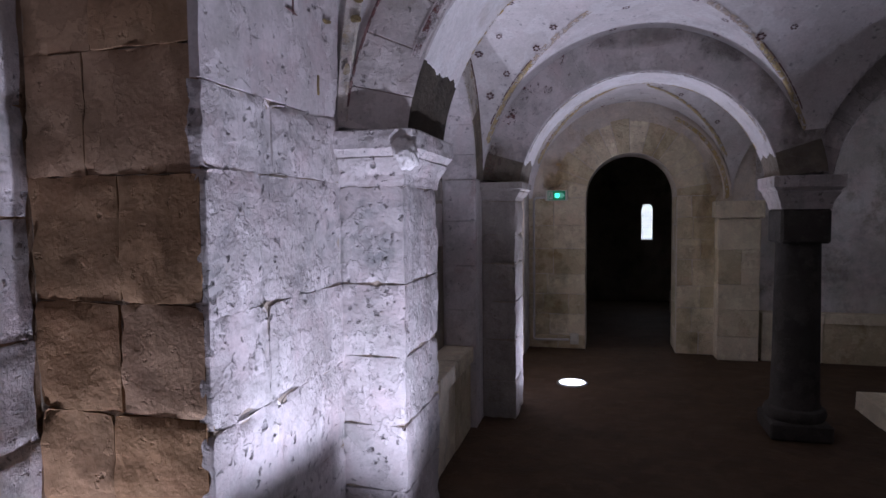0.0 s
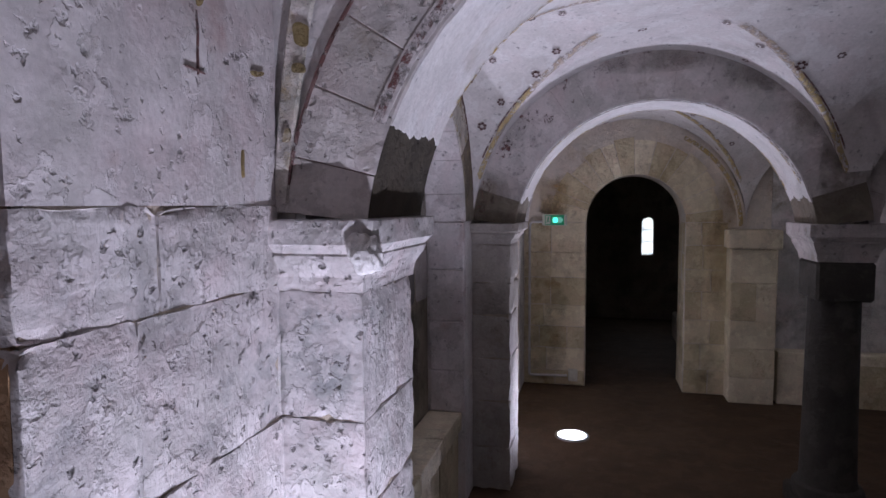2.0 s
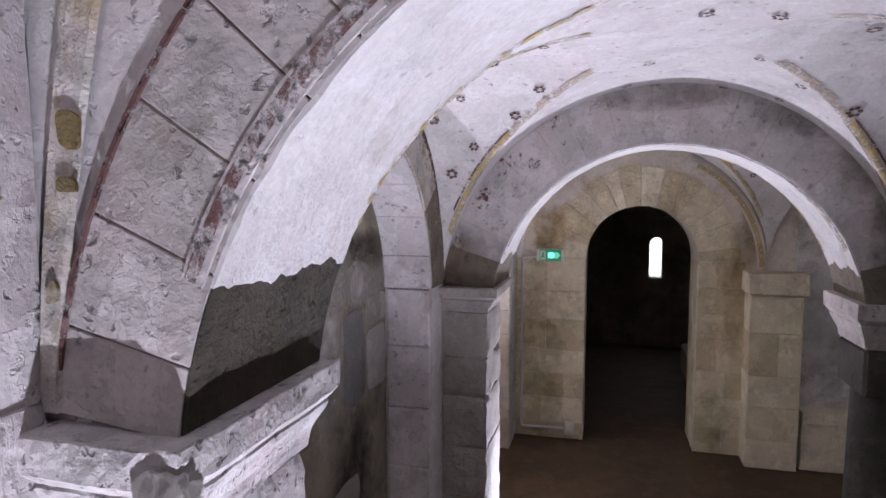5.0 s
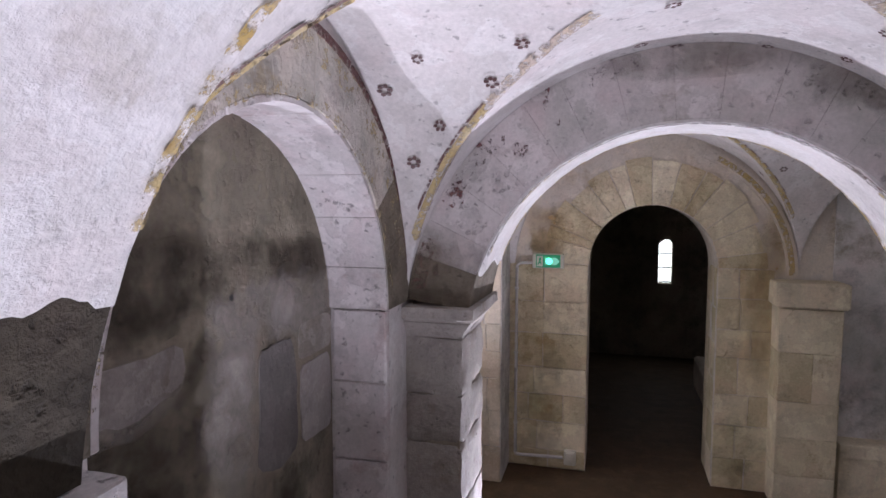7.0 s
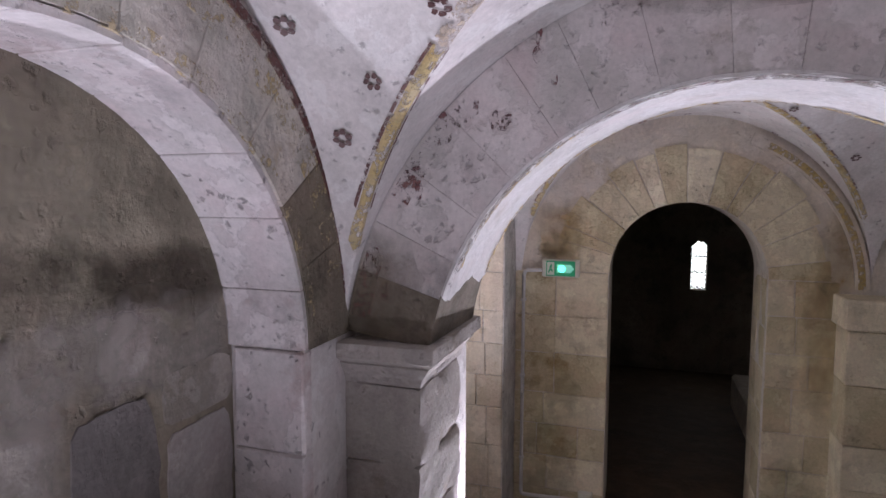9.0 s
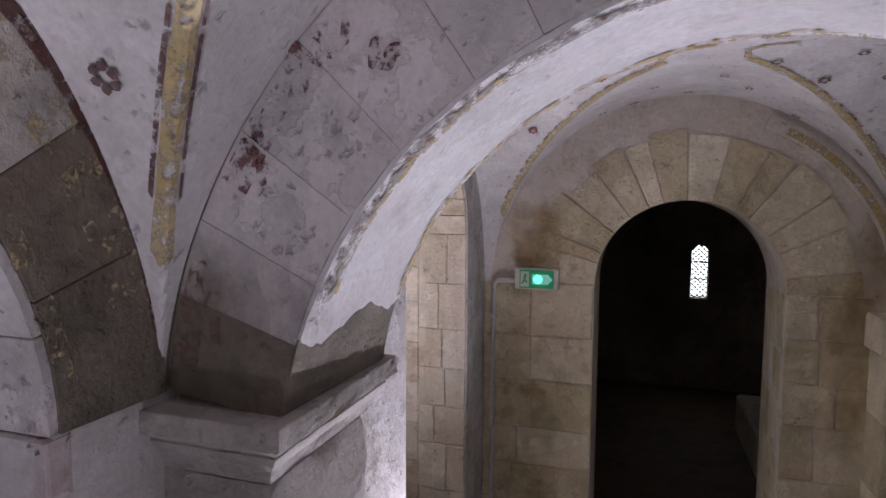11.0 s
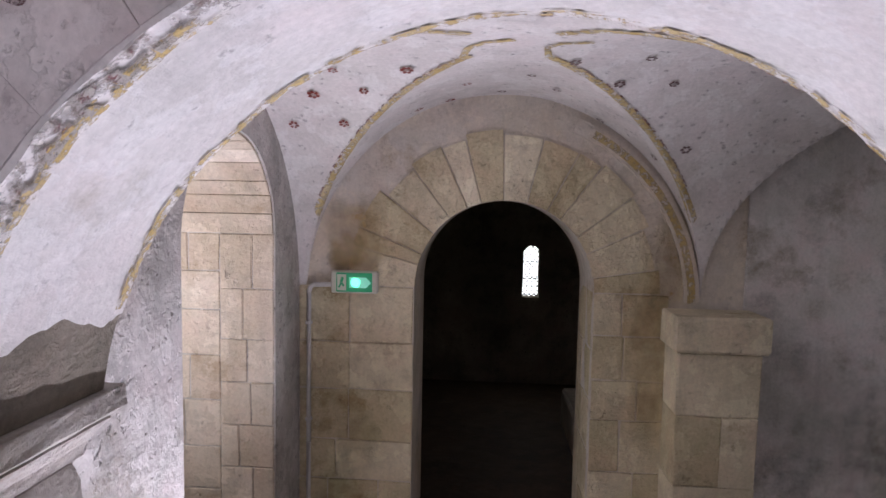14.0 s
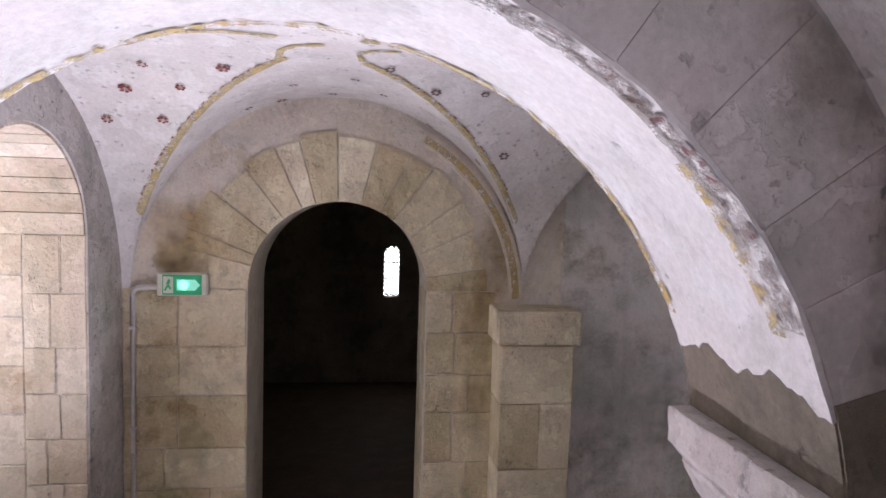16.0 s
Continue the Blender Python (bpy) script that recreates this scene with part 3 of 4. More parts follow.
def pilaster(x0, x1, y0, y1, z_imp, z_top, levels, material, label, worn=0):
    p = tagged(new("pilaster"), label, "pilaster", "pilasters along the wall")
    bm = bmesh.new()
    box(bm, x0, x1 - 0.012, y0 + 0.012, y1 - 0.012, 0, z_imp)
    part("core", bm, MORTAR, p)
    for z, t in zip(levels, levels[1:]):
        block(p, ACROSS, x0 - 0.01, x1 + rng.uniform(-0.002, 0.002), z + 0.001, t - 0.001, y0, y1, material, worn=worn)
    impost(p, x0, x1, y0, y1, z_imp, z_top, 0.05, material, (0, 1, 1, 1), bool(worn > 10))
    return p


pilaster(-0.81, -0.595, 1.76, 2.15, 1.385, 1.555, (0, 0.2, 0.42, 0.63, 0.85, 1.08, 1.385), LIT_STONE, "limewashed stone pilaster with a chipped moulded impost", 11)
pilaster(-0.745, -0.53, 3.71, 4.07, 1.37, 1.485, (0, 0.24, 0.5, 0.74, 0.98, 1.16, 1.37), PIER_GREY, "grey limestone pilaster with a moulded impost", 9)


def column(x, y):
    c = tagged(new("column"), "dark stone column on a square plinth with a block capital", "column", "free columns")
    bm = bmesh.new()
    box(bm, x - 0.16, x + 0.16, y - 0.16, y + 0.16, 0, 0.1, 0.012)
    part("plinth", bm, DARK_STONE, c)
    bm = bmesh.new()
    rows = []
    for r, z in ((0.155, 0.1), (0.165, 0.13), (0.155, 0.16), (0.135, 0.17), (0.128, 0.2), (0.122, 0.5), (0.115, 1.12)):
        rows.append([bm.verts.new((x + r * math.cos(radians(a)), y + r * math.sin(radians(a)), z)) for a in range(0, 360, 15)])
    for u, w in zip(rows, rows[1:]):
        for k in range(24):
            bm.faces.new((u[k], u[(k + 1) % 24], w[(k + 1) % 24], w[k]))
    bm.faces.new(rows[0])
    bm.faces.new(rows[-1])
    part("shaft", bm, DARK_STONE, c, "", True)
    bm = bmesh.new()
    box(bm, x - 0.125, x + 0.125, y - 0.14, y + 0.14, 1.11, 1.3, 0.012)
    part("capital", bm, DARK_STONE, c)
    impost(c, x - 0.125, x + 0.125, y - 0.14, y + 0.14, 1.3, 1.485, 0.05, GREY_STONE, (1, 1, 1, 1))
    return c


for y in (3.85, 1.96):
    column(1.07, y)


# ---- masonry of the near pier ----
def laid(parent, m, a0, a1, levels, front, material, width, out=0.012, gap=0.005, rough=0.004, deep=0.03, worn=0):
    """Courses at given levels."""
    for z, t in zip(levels, levels[1:]):
        a = a0
        k = rng.uniform(0.55, 1.0)
        while a < a1 - 0.01:
            e = a + rng.uniform(*width) * k
            k = 1.0
            if a1 - e < width[0] * 0.55:
                e = a1
            block(parent, m, a + gap / 2, e - gap / 2, z + gap / 2, t - gap / 2, front - out - rng.uniform(-0.0015, 0.002), front + deep, material, rough=rough, worn=worn)
            a = e


laid(wall_pier, LEFT, 1.088, 1.76, (0, 0.28, 0.56, 0.83, 1.08, 1.40, 1.585), 0.81, LIT_STONE, (0.26, 0.42), 0.008, 0.001, worn=11)
bm = bmesh.new()
box(bm, -0.83, -0.8045, 1.088, 1.76, 1.586, TOP)
bmesh.ops.subdivide_edges(bm, edges=bm.edges[:], cuts=30, use_grid_fill=True)
for v in bm.verts:
    if v.co.x > -0.81:
        v.co.x += 0.004 * noise.noise(v.co * 6) + 0.0025 * noise.noise(v.co * 18) + 0.0015 * noise.noise(v.co * 45)
part("limewash_coat", bm, OLD_LIME, wall_pier, "stained limewash with faint red lines", True)
laid(wall_pier, ACROSS, -1.265, -0.815, (0, 0.3, 0.58, 0.86, 1.11, 1.39, 1.66, 1.95, 2.25, 2.6), 1.1, BROWN, (0.24, 0.4), 0.012, 0.0015, worn=9)
laid(wall_side, LEFT, -0.6, 1.085, (0, 0.24, 0.5, 0.78, 1.02, 1.3, 1.55, 1.85, 2.2), 1.28, LIT_STONE, (0.2, 0.34), 0.012, 0.002, worn=7)

# ---- masonry of the far wall ----
laid(wall_far, ACROSS, -0.70, DOOR_MID - DOOR_HALF, (0, 0.13, 0.33, 0.52, 0.71, 0.95, 1.17, 1.43), FAR, BEIGE, (0.22, 0.4), 0.008, 0.006, 0.004)
laid(wall_far, ACROSS, DOOR_MID + DOOR_HALF, 0.955, (0, 0.2, 0.42, 0.62, 0.86, 1.04, 1.24, 1.43), FAR, BEIGE, (0.16, 0.26), 0.008, 0.006, 0.004)
ring(wall_far, ACROSS, DOOR_MID, DOOR_SPRING, DOOR_HALF, DOOR_HALF + 0.29, FAR - 0.008, FAR + 0.03, 0, 180, 14, BEIGE, gap=0.006, uneven=0.3, jagged=0.03)
# reveals of the doorway
REVEAL = Matrix(((0, -1, 0, DOOR_MID), (1, 0, 0, 0), (0, 0, 1, 0), (0, 0, 0, 1)))
laid(wall_far, REVEAL, FAR + 0.035, FAR + 0.41, (0, 0.22, 0.45, 0.7, 0.94, 1.17, 1.43), -DOOR_HALF, BEIGE, (0.2, 0.3), -0.002, 0.005, 0.002, -0.012)
door_pil = tagged(new("pilaster"), "beige limestone wall pilaster with a plain square impost", "pilaster", "pilasters along the wall")
bm = bmesh.new()
box(bm, 0.955, 1.265, 5.615, FAR, 0, 1.23)
part("core", bm, MORTAR, door_pil)
for z, t in zip((0, 0.21, 0.44, 0.66, 0.96), (0.21, 0.44, 0.66, 0.96, 1.225)):
    cut = 1.105 + rng.uniform(-0.04, 0.06) if 0.5 < z < 0.8 else 0
    for a, b in (((0.945, cut), (cut, 1.275)) if cut else ((0.945, 1.275),)):
        block(door_pil, ACROSS, a + 0.001, b - 0.001, z + 0.002, t - 0.002, 5.60, 5.795, BEIGE, rough=0.003)
block(door_pil, ACROSS, 0.92, 1.3, 1.228, 1.375, 5.575, 5.79, BEIGE, "impost", 0.003, 0.01)
# wall rib that starts from it
wall_rib = tagged(new("wall_rib"), "worn ochre-stained rib along the end wall", "rib")
arc_shell("rib_moulding", ACROSS, AXIS, SPRING, 0.805, 0.868, FAR - 0.018, FAR + 0.01, 1, 68, LUNETTE, wall_rib, wobble=0.003)
arc_shell("ochre_line", ACROSS, AXIS, SPRING, 0.818, 0.85, FAR - 0.022, FAR - 0.014, 1, 62, OCHRE, wall_rib, label="ochre paint")

# ---- window recess on the left ----
ring(wall_recess, LEFT, REC_MID, REC_SPRING, REC_HALF - 0.012, REC_HALF + 0.002, 0.708, 1.39, 0, 180, 15, PALE_BEIGE, gap=0.003, name="soffit_stone")
for y, face in ((REC_MID + REC_HALF, 1), (REC_MID - REC_HALF, -1)):
    m = ACROSS if face > 0 else Matrix(((-1, 0, 0, -2.095), (0, -1, 0, 2 * y), (0, 0, 1, 0), (0, 0, 0, 1)))
    laid(wall_recess, m, -0.93, -0.705, (0, 0.24, 0.48, 0.70, 0.88, 1.06, 1.24, 1.45, 1.675), y, PALE_BEIGE, (0.1, 0.22), 0.006, 0.003, 0.003)
    laid(wall_recess, m, -1.39, -0.93, (0, 0.2, 0.4, 0.6, 0.78, 0.98, 1.17, 1.36, 1.52, 1.675), y, PALE_BEIGE, (0.16, 0.26), 0.003, 0.004, 0.002)

# ---- blind niche: patched stones, bench, far jamb ----
laid(wall_niche, ACROSS, WALL_L - 0.19, WALL_L + 0.004, (0.5, 0.72, 0.98, 1.25, 1.5), NICHE_MID + NICHE_HALF, OLD_LIME, (0.3, 0.4), 0.012, 0.005, 0.003)


def patch(parent, m, a0, a1, z0, z1, d, material, ragged=0.02, name="render_patch", boxy=0.8):
    """A thin coat of render or a stone showing through, with a ragged outline."""
    bm = bmesh.new()
    rim = []
    n = 36
    for k in range(n):
        t = 2 * math.pi * k / n
        c, s = math.cos(t), math.sin(t)
        f = 1 / max(abs(c), abs(s)) ** boxy
        a, z = (a0 + a1) / 2 + (a1 - a0) / 2 * c * f, (z0 + z1) / 2 + (z1 - z0) / 2 * s * f
        q = Vector((a * 9, d * 50, z * 9))
        rim.append((a + ragged * noise.noise(q) + ragged * 0.5 * noise.noise(q * 3), z + ragged * noise.noise(q + Vector((7, 7, 7))) + ragged * 0.5 * noise.noise(q * 3.3)))
    low, high = ([bm.verts.new((a, e, z)) for a, z in rim] for e in (d, d + 0.006))
    bm.faces.new(low)
    for k in range(n):
        bm.faces.new((low[k], low[(k + 1) % n], high[(k + 1) % n], high[k]))
    bmesh.ops.transform(bm, matrix=m, verts=bm.verts)
    return part(name, bm, material, parent)


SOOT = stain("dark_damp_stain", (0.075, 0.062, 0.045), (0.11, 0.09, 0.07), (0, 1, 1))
DUST = stain("pale_olive_stain", (0.42, 0.38, 0.29), (0.34, 0.30, 0.22), (0, 1, 1), 0.8)
CHALK = stain("pale_chalky_stain", (0.46, 0.42, 0.38), (0.38, 0.345, 0.30), (0, 1, 1), 0.95)
LILAC = masonry("pale_limewash_patch", (0.42, 0.39, 0.37), (0.36, 0.33, 0.31), (0.22, 0.19, 0.16), 0.58, 0.4, 0.4, 0.05)
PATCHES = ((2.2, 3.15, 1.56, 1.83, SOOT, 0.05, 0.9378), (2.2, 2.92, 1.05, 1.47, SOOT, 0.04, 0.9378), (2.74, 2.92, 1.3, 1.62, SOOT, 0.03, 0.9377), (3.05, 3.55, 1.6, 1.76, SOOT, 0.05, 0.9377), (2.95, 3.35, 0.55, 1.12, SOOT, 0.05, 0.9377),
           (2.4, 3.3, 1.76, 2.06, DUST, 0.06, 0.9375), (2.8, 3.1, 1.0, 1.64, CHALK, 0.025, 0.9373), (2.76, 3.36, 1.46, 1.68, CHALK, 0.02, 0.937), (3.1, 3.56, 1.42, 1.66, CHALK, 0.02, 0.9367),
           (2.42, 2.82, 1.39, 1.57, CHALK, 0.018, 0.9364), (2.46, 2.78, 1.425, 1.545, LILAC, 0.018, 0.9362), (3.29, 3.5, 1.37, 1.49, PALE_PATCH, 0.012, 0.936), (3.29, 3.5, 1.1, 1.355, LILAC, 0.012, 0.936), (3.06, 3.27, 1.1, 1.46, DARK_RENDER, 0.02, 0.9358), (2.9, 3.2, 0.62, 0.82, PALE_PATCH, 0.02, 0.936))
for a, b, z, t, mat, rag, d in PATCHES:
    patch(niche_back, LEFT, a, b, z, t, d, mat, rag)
OCHRE_DAMP = stain("damp_ochre_stain", (0.48, 0.35, 0.17), (0.42, 0.29, 0.13), (1, 0, 1), 0.6)
MOSS = stain("thin_green_algae", (0.27, 0.26, 0.09), (0.22, 0.20, 0.08), (1, 0, 1), 0.35, 12)
GRIME = stain("grey_grime", (0.2, 0.175, 0.14), (0.26, 0.23, 0.19), (1, 0, 1), 0.28, 9)
for a, b, z, t, mat in ((-0.66, -0.3, 0.12, 0.7, MOSS), (-0.55, -0.3, 0.6, 0.85, MOSS), (0.78, 0.97, 0.7, 1.45, OCHRE_DAMP), (-0.62, -0.25, 1.44, 1.86, OCHRE_DAMP), (0.82, 1.06, 1.3, 1.85, OCHRE_DAMP), (0.64, 0.95, 0.1, 0.5, MOSS), (-0.7, -0.25, 0.0, 0.25, GRIME), (0.66, 0.94, 0.0, 0.2, GRIME)):
    patch(wall_far, ACROSS, a, b, z, t, FAR - 0.0125 - rng.uniform(0, 0.002), mat, 0.03, "stain", 0.6)
for a, b, z, t, mat in ((1.3, 2.0, 0.45, 1.35, GRIME), (1.7, 2.7, 0.4, 1.1, GRIME)):
    patch(bpy.data.objects["wall_aisle_end"], ACROSS, a, b, z, t, FAR - 0.0165 - rng.uniform(0, 0.002), mat, 0.05, "stain", 0.6)
patch(wall_far, ACROSS, -0.57, -0.38, 1.48, 1.68, FAR - 0.0152, OCHRE_DAMP, 0.07, "stain", 0.5)
# small hole drawn as a flat disc, its inner shade as black colour
bm = bmesh.new()
bmesh.ops.create_circle(bm, cap_ends=True, segments=9, radius=0.009, matrix=Matrix.Translation((-0.932, 2.95, 1.62)) @ pose(0, 0, 0, 0, 90, 0))
part("hole_shade_disc", bm, BLACK, niche_back, "flat black disc for the shade in a small hole")
bench = tagged(new("stone_bench"), "low stone bench built into the niche", "bench")
for a, b in ((2.335, 2.74), (2.74, 3.12), (3.12, 3.505)):
    block(bench, LEFT, a + 0.003, b - 0.003, 0.41, 0.5, 0.755, 0.935, BEIGE, "bench_slab", 0.003)
    block(bench, LEFT, a + 0.003, b - 0.003, 0, 0.408, 0.775, 0.935, BEIGE, "bench_stone", 0.003)
ledge = tagged(new("stone_bench"), "low stone ledge along the aisle end wall", "bench")
for a, b in ((1.305, 1.78), (1.78, 2.3), (2.3, 2.745)):
    block(ledge, ACROSS, a + 0.003, b - 0.003, 0.34, 0.42, 5.64, 5.785, BEIGE, "bench_slab", 0.003)
    block(ledge, ACROSS, a + 0.003, b - 0.003, 0, 0.338, 5.66, 5.785, BEIGE, "bench_stone", 0.003)
slab_low = tagged(new("floor_slab"), "worn low stone slab on the earth floor", "slab")
block(slab_low, ACROSS, 1.58, 2.2, 0, 0.12, 3.95, 4.4, BEIGE, "slab", 0.01)

# ---- chipped corner of the near impost ----
bm = bmesh.new()
bmesh.ops.create_icosphere(bm, subdivisions=4, radius=0.04)
for v in bm.verts:
    v.co *= 1 + 0.35 * noise.noise(v.co * 26) + 0.2 * noise.noise(v.co * 80)
    v.co.z *= 1.15
bmesh.ops.transform(bm, matrix=Matrix.Translation((-0.577, 1.731, 1.48)), verts=bm.verts)
tagged(part("broken_moulding", bm, LIME_SOFFIT), "rough broken lump on the impost corner", "stone fragment")

# ---- painted decoration ----


def painted(name, parent, points, wide, where, material, lift=0.004, breaks=0.0, label=""):
    """A painted band on a vault along points in plan."""
    bm = bmesh.new()
    rows = []
    for k, (x, y) in enumerate(points):
        u, w = points[max(0, k - 1)], points[min(len(points) - 1, k + 1)]
        d = Vector((w[0] - u[0], w[1] - u[1])).normalized()
        ww = wide * (1 + 0.25 * noise.noise((x * 20, y * 20, 0.3)))
        rows.append([bm.verts.new((x - d.y * o * ww, y + d.x * o * ww, vault_height(x - d.y * o * ww, y + d.x * o * ww, *where) + 0.006 * noise.noise(((x - d.y * o * ww) * 3, (y + d.x * o * ww) * 3, 1.7)) - lift)) for o in (-0.5, -0.17, 0.17, 0.5)])
    for u, w in zip(rows, rows[1:]):
        if breaks and rng.random() < breaks:
            continue
        for k in range(3):
            bm.faces.new((u[k], u[k + 1], w[k + 1], w[k]))
    for v in [v for v in bm.verts if not v.link_faces]:
        bm.verts.remove(v)
    return part(name, bm, material, parent, label)


def groin(where, sx, sy, lo, hi, n=40):
    x_mid, y_mid, y_half, crown, left, right = where
    return [(x_mid + sx * (left if sx < 0 else right) * t, y_mid + sy * y_half * t) for t in (lo + (hi - lo) * k / n for k in range(n + 1))]


vault_mid, vault_end = bpy.data.objects["vault_middle"], bpy.data.objects["vault_far"]
BAND = masonry("faded_band_paint", (0.56, 0.46, 0.33), (0.50, 0.42, 0.36), (0.28, 0.17, 0.13), 0.58, 0.5, 0.3, 0.0, scale=3, cover=0.5)
for sx, sy in ((-1, 1), (1, 1), (-1, -1), (1, -1)):
    painted("painted_band", vault_mid, groin(MID_BAY, sx, sy, 0.3, 0.72), 0.04, MID_BAY, BAND, label="faded groin band")
    painted("painted_band", vault_mid, groin(MID_BAY, sx, sy, 0.62, 0.94), 0.03, MID_BAY, OCHRE, 0.005, label="flaking ochre groin band")
    for o in (-1, 1):
        painted("painted_line", vault_mid, [(x + 0.014 * o * sy, y - 0.014 * o * sx) for x, y in groin(MID_BAY, sx, sy, 0.62, 0.9)], 0.006, MID_BAY, JOINT_RED, 0.007, label="dark red edge line")
for sx, sy in ((-1, 1), (1, 1), (-1, -1), (1, -1)):
    painted("painted_rib", vault_end, groin(FAR_BAY, sx, sy, 0.14, 0.92), 0.036, FAR_BAY, OCHRE, label="ochre painted rib")
    painted("painted_line", vault_end, [(x + 0.017 * sx, y - 0.013 * sy) for x, y in groin(FAR_BAY, sx, sy, 0.14, 0.88)], 0.007, FAR_BAY, RED, 0.006, 0.1, "dark red edge line")


painted("painted_rib", vault_end, [(0.06, 5.07), (0.08, 4.99), (0.13, 4.93), (0.22, 4.9)], 0.025, FAR_BAY, OCHRE, label="ochre painted scroll")
painted("painted_rib", vault_end, [(0.33, 5.05), (0.32, 4.98), (0.36, 4.93), (0.45, 4.92)], 0.022, FAR_BAY, OCHRE, label="ochre painted scroll")


def flower_mesh(material, size):
    bm = bmesh.new()
    for k in range(6):
        a = radians(60 * k)
        bmesh.ops.create_circle(bm, cap_ends=True, segments=7, radius=size * 0.33, matrix=Matrix.Translation((size * 0.62 * math.cos(a), size * 0.62 * math.sin(a), 0)) @ Matrix.Diagonal((1, 0.85, 1, 1)))
    for v in bm.verts:
        v.co.x += rng.uniform(-0.07, 0.07) * size
        v.co.y += rng.uniform(-0.07, 0.07) * size
    return mesh_of(bm, "flower", material)


FLOWER_PAINT = masonry("flower_paint", (0.12, 0.075, 0.075), (0.2, 0.13, 0.12), (0.3, 0.24, 0.23), 0.6, 0.3, 0.2, 0.3, scale=3, cover=0.78)
FLOWER_RED = masonry("red_flower_paint", (0.2, 0.045, 0.04), (0.27, 0.11, 0.09), (0.36, 0.24, 0.21), 0.62, 0.3, 0.2, 0.3, scale=3, cover=0.8)
flower_kinds = [flower_mesh(FLOWER_PAINT, s) for s in (0.026, 0.023, 0.02, 0.024)]
flower_reds = [flower_mesh(FLOWER_RED, s) for s in (0.026, 0.022, 0.02)]


def flower(parent, x, y, where, kinds):
    e = 0.01
    z = vault_height(x, y, *where)
    n = Vector((vault_height(x + e, y, *where) - vault_height(x - e, y, *where), vault_height(x, y + e, *where) - vault_height(x, y - e, *where), -2 * e)).normalized()
    ob = new("flower", rng.choice(kinds))
    ob.parent = parent
    ob.matrix_world = Matrix.Translation(Vector((x, y, z + 0.006 * noise.noise((x * 3, y * 3, 1.7)))) + n * 0.008) @ n.to_track_quat("Z", "Y").to_matrix().to_4x4() @ pose(0, 0, 0, 0, 0, rng.uniform(0, 60))
    return ob


for x, y in ((-0.55, 3.27), (-0.36, 3.35), (-0.54, 3.46), (-0.68, 3.36), (-0.65, 3.54), (0.15, 3.68), (0.4, 3.66), (0.58, 3.58), (-0.26, 3.24), (0.04, 3.58), (0.58, 3.33), (0.75, 3.38), (0.89, 3.35),
             (-0.22, 2.97), (0.42, 3.17), (0.37, 2.75), (0.2, 2.73), (-0.45, 3.02), (-0.5, 2.7), (0.66, 3.0), (0.85, 2.9), (-0.3, 2.55), (0.1, 3.25)):
    flower(vault_mid, x, y, MID_BAY, flower_kinds)
for x, y in ((-0.38, 5.15), (-0.13, 5.16), (-0.49, 5.3), (-0.3, 5.28), (-0.61, 5.45), (-0.41, 5.44), (-0.15, 5.68), (0.06, 5.46), (0.42, 5.09), (0.59, 5.24), (0.65, 5.07), (0.77, 5.24), (0.41, 5.52), (0.62, 5.74),
             (0.91, 5.53), (0.83, 5.66), (0.2, 5.66), (0.3, 5.35), (-0.02, 5.72)):
    flower(vault_end, x, y, FAR_BAY, flower_reds if x < 0.1 else flower_kinds[1:3])
for x, y in ((1.35, 3.3), (1.6, 3.2), (1.5, 3.5), (1.8, 3.45), (1.75, 3.0), (2.1, 3.4), (1.4, 2.9)):
    flower(bpy.data.objects["vault_aisle_middle"], x, y, AISLE_MID, flower_kinds)

# painted edges of the arches
STAINED = masonry("stained_red_edge", (0.16, 0.08, 0.082), (0.26, 0.19, 0.18), (0.13, 0.06, 0.06), 0.58, 0.4, 0.4, 0.0, scale=2.5, cover=0.16)
OCHRE_PALE = masonry("flaking_edge_limewash", (0.66, 0.62, 0.6), (0.58, 0.54, 0.52), (0.44, 0.39, 0.33), 0.62, 0.4, 0.5, 0.0, cover=0.7)
OCHRE_EDGE = masonry("stained_ochre_edge", (0.46, 0.36, 0.19), (0.54, 0.47, 0.34), (0.24, 0.13, 0.09), 0.6, 0.4, 0.4, 0.0, scale=2.5, cover=0.3)
arc_shell("painted_edge", ACROSS, AXIS, 1.46, 0.802, 0.836, ARCH_1[0] - 0.003, ARCH_1[0] + 0.003, 98, 158, OCHRE_PALE, arch_near, label="flaking limewash along the edge", wobble=0.0008)
arc_shell("painted_edge", ACROSS, AXIS, 1.46, 0.812, 0.83, ARCH_1[0] - 0.005, ARCH_1[0] + 0.003, 98, 158, RED, arch_near, label="flaking red painted edge", wobble=0.0008)
arc_shell("painted_edge", ACROSS, AXIS, 1.46, 0.996, 1.004, ARCH_1[0] - 0.004, ARCH_1[0] + 0.003, 110, 170, JOINT_RED, arch_near, label="dark red edge line", wobble=0.001)


def broken_edge(parent, r0, r1, d0, d1, lo, hi, kinds, skip):
    """Painted edge of an arch that has flaked into lengths."""
    a = lo
    while a < hi:
        e = min(hi, a + rng.uniform(4, 13))
        if rng.random() > skip:
            arc_shell("painted_edge", ACROSS, AXIS, SPRING, r0, r1 + rng.uniform(-0.003, 0.003), d0, d1 + rng.uniform(-0.006, 0.006), a, e, rng.choice(kinds), parent, label="flaking painted edge", steps=6, wobble=0.0006)
        a = e


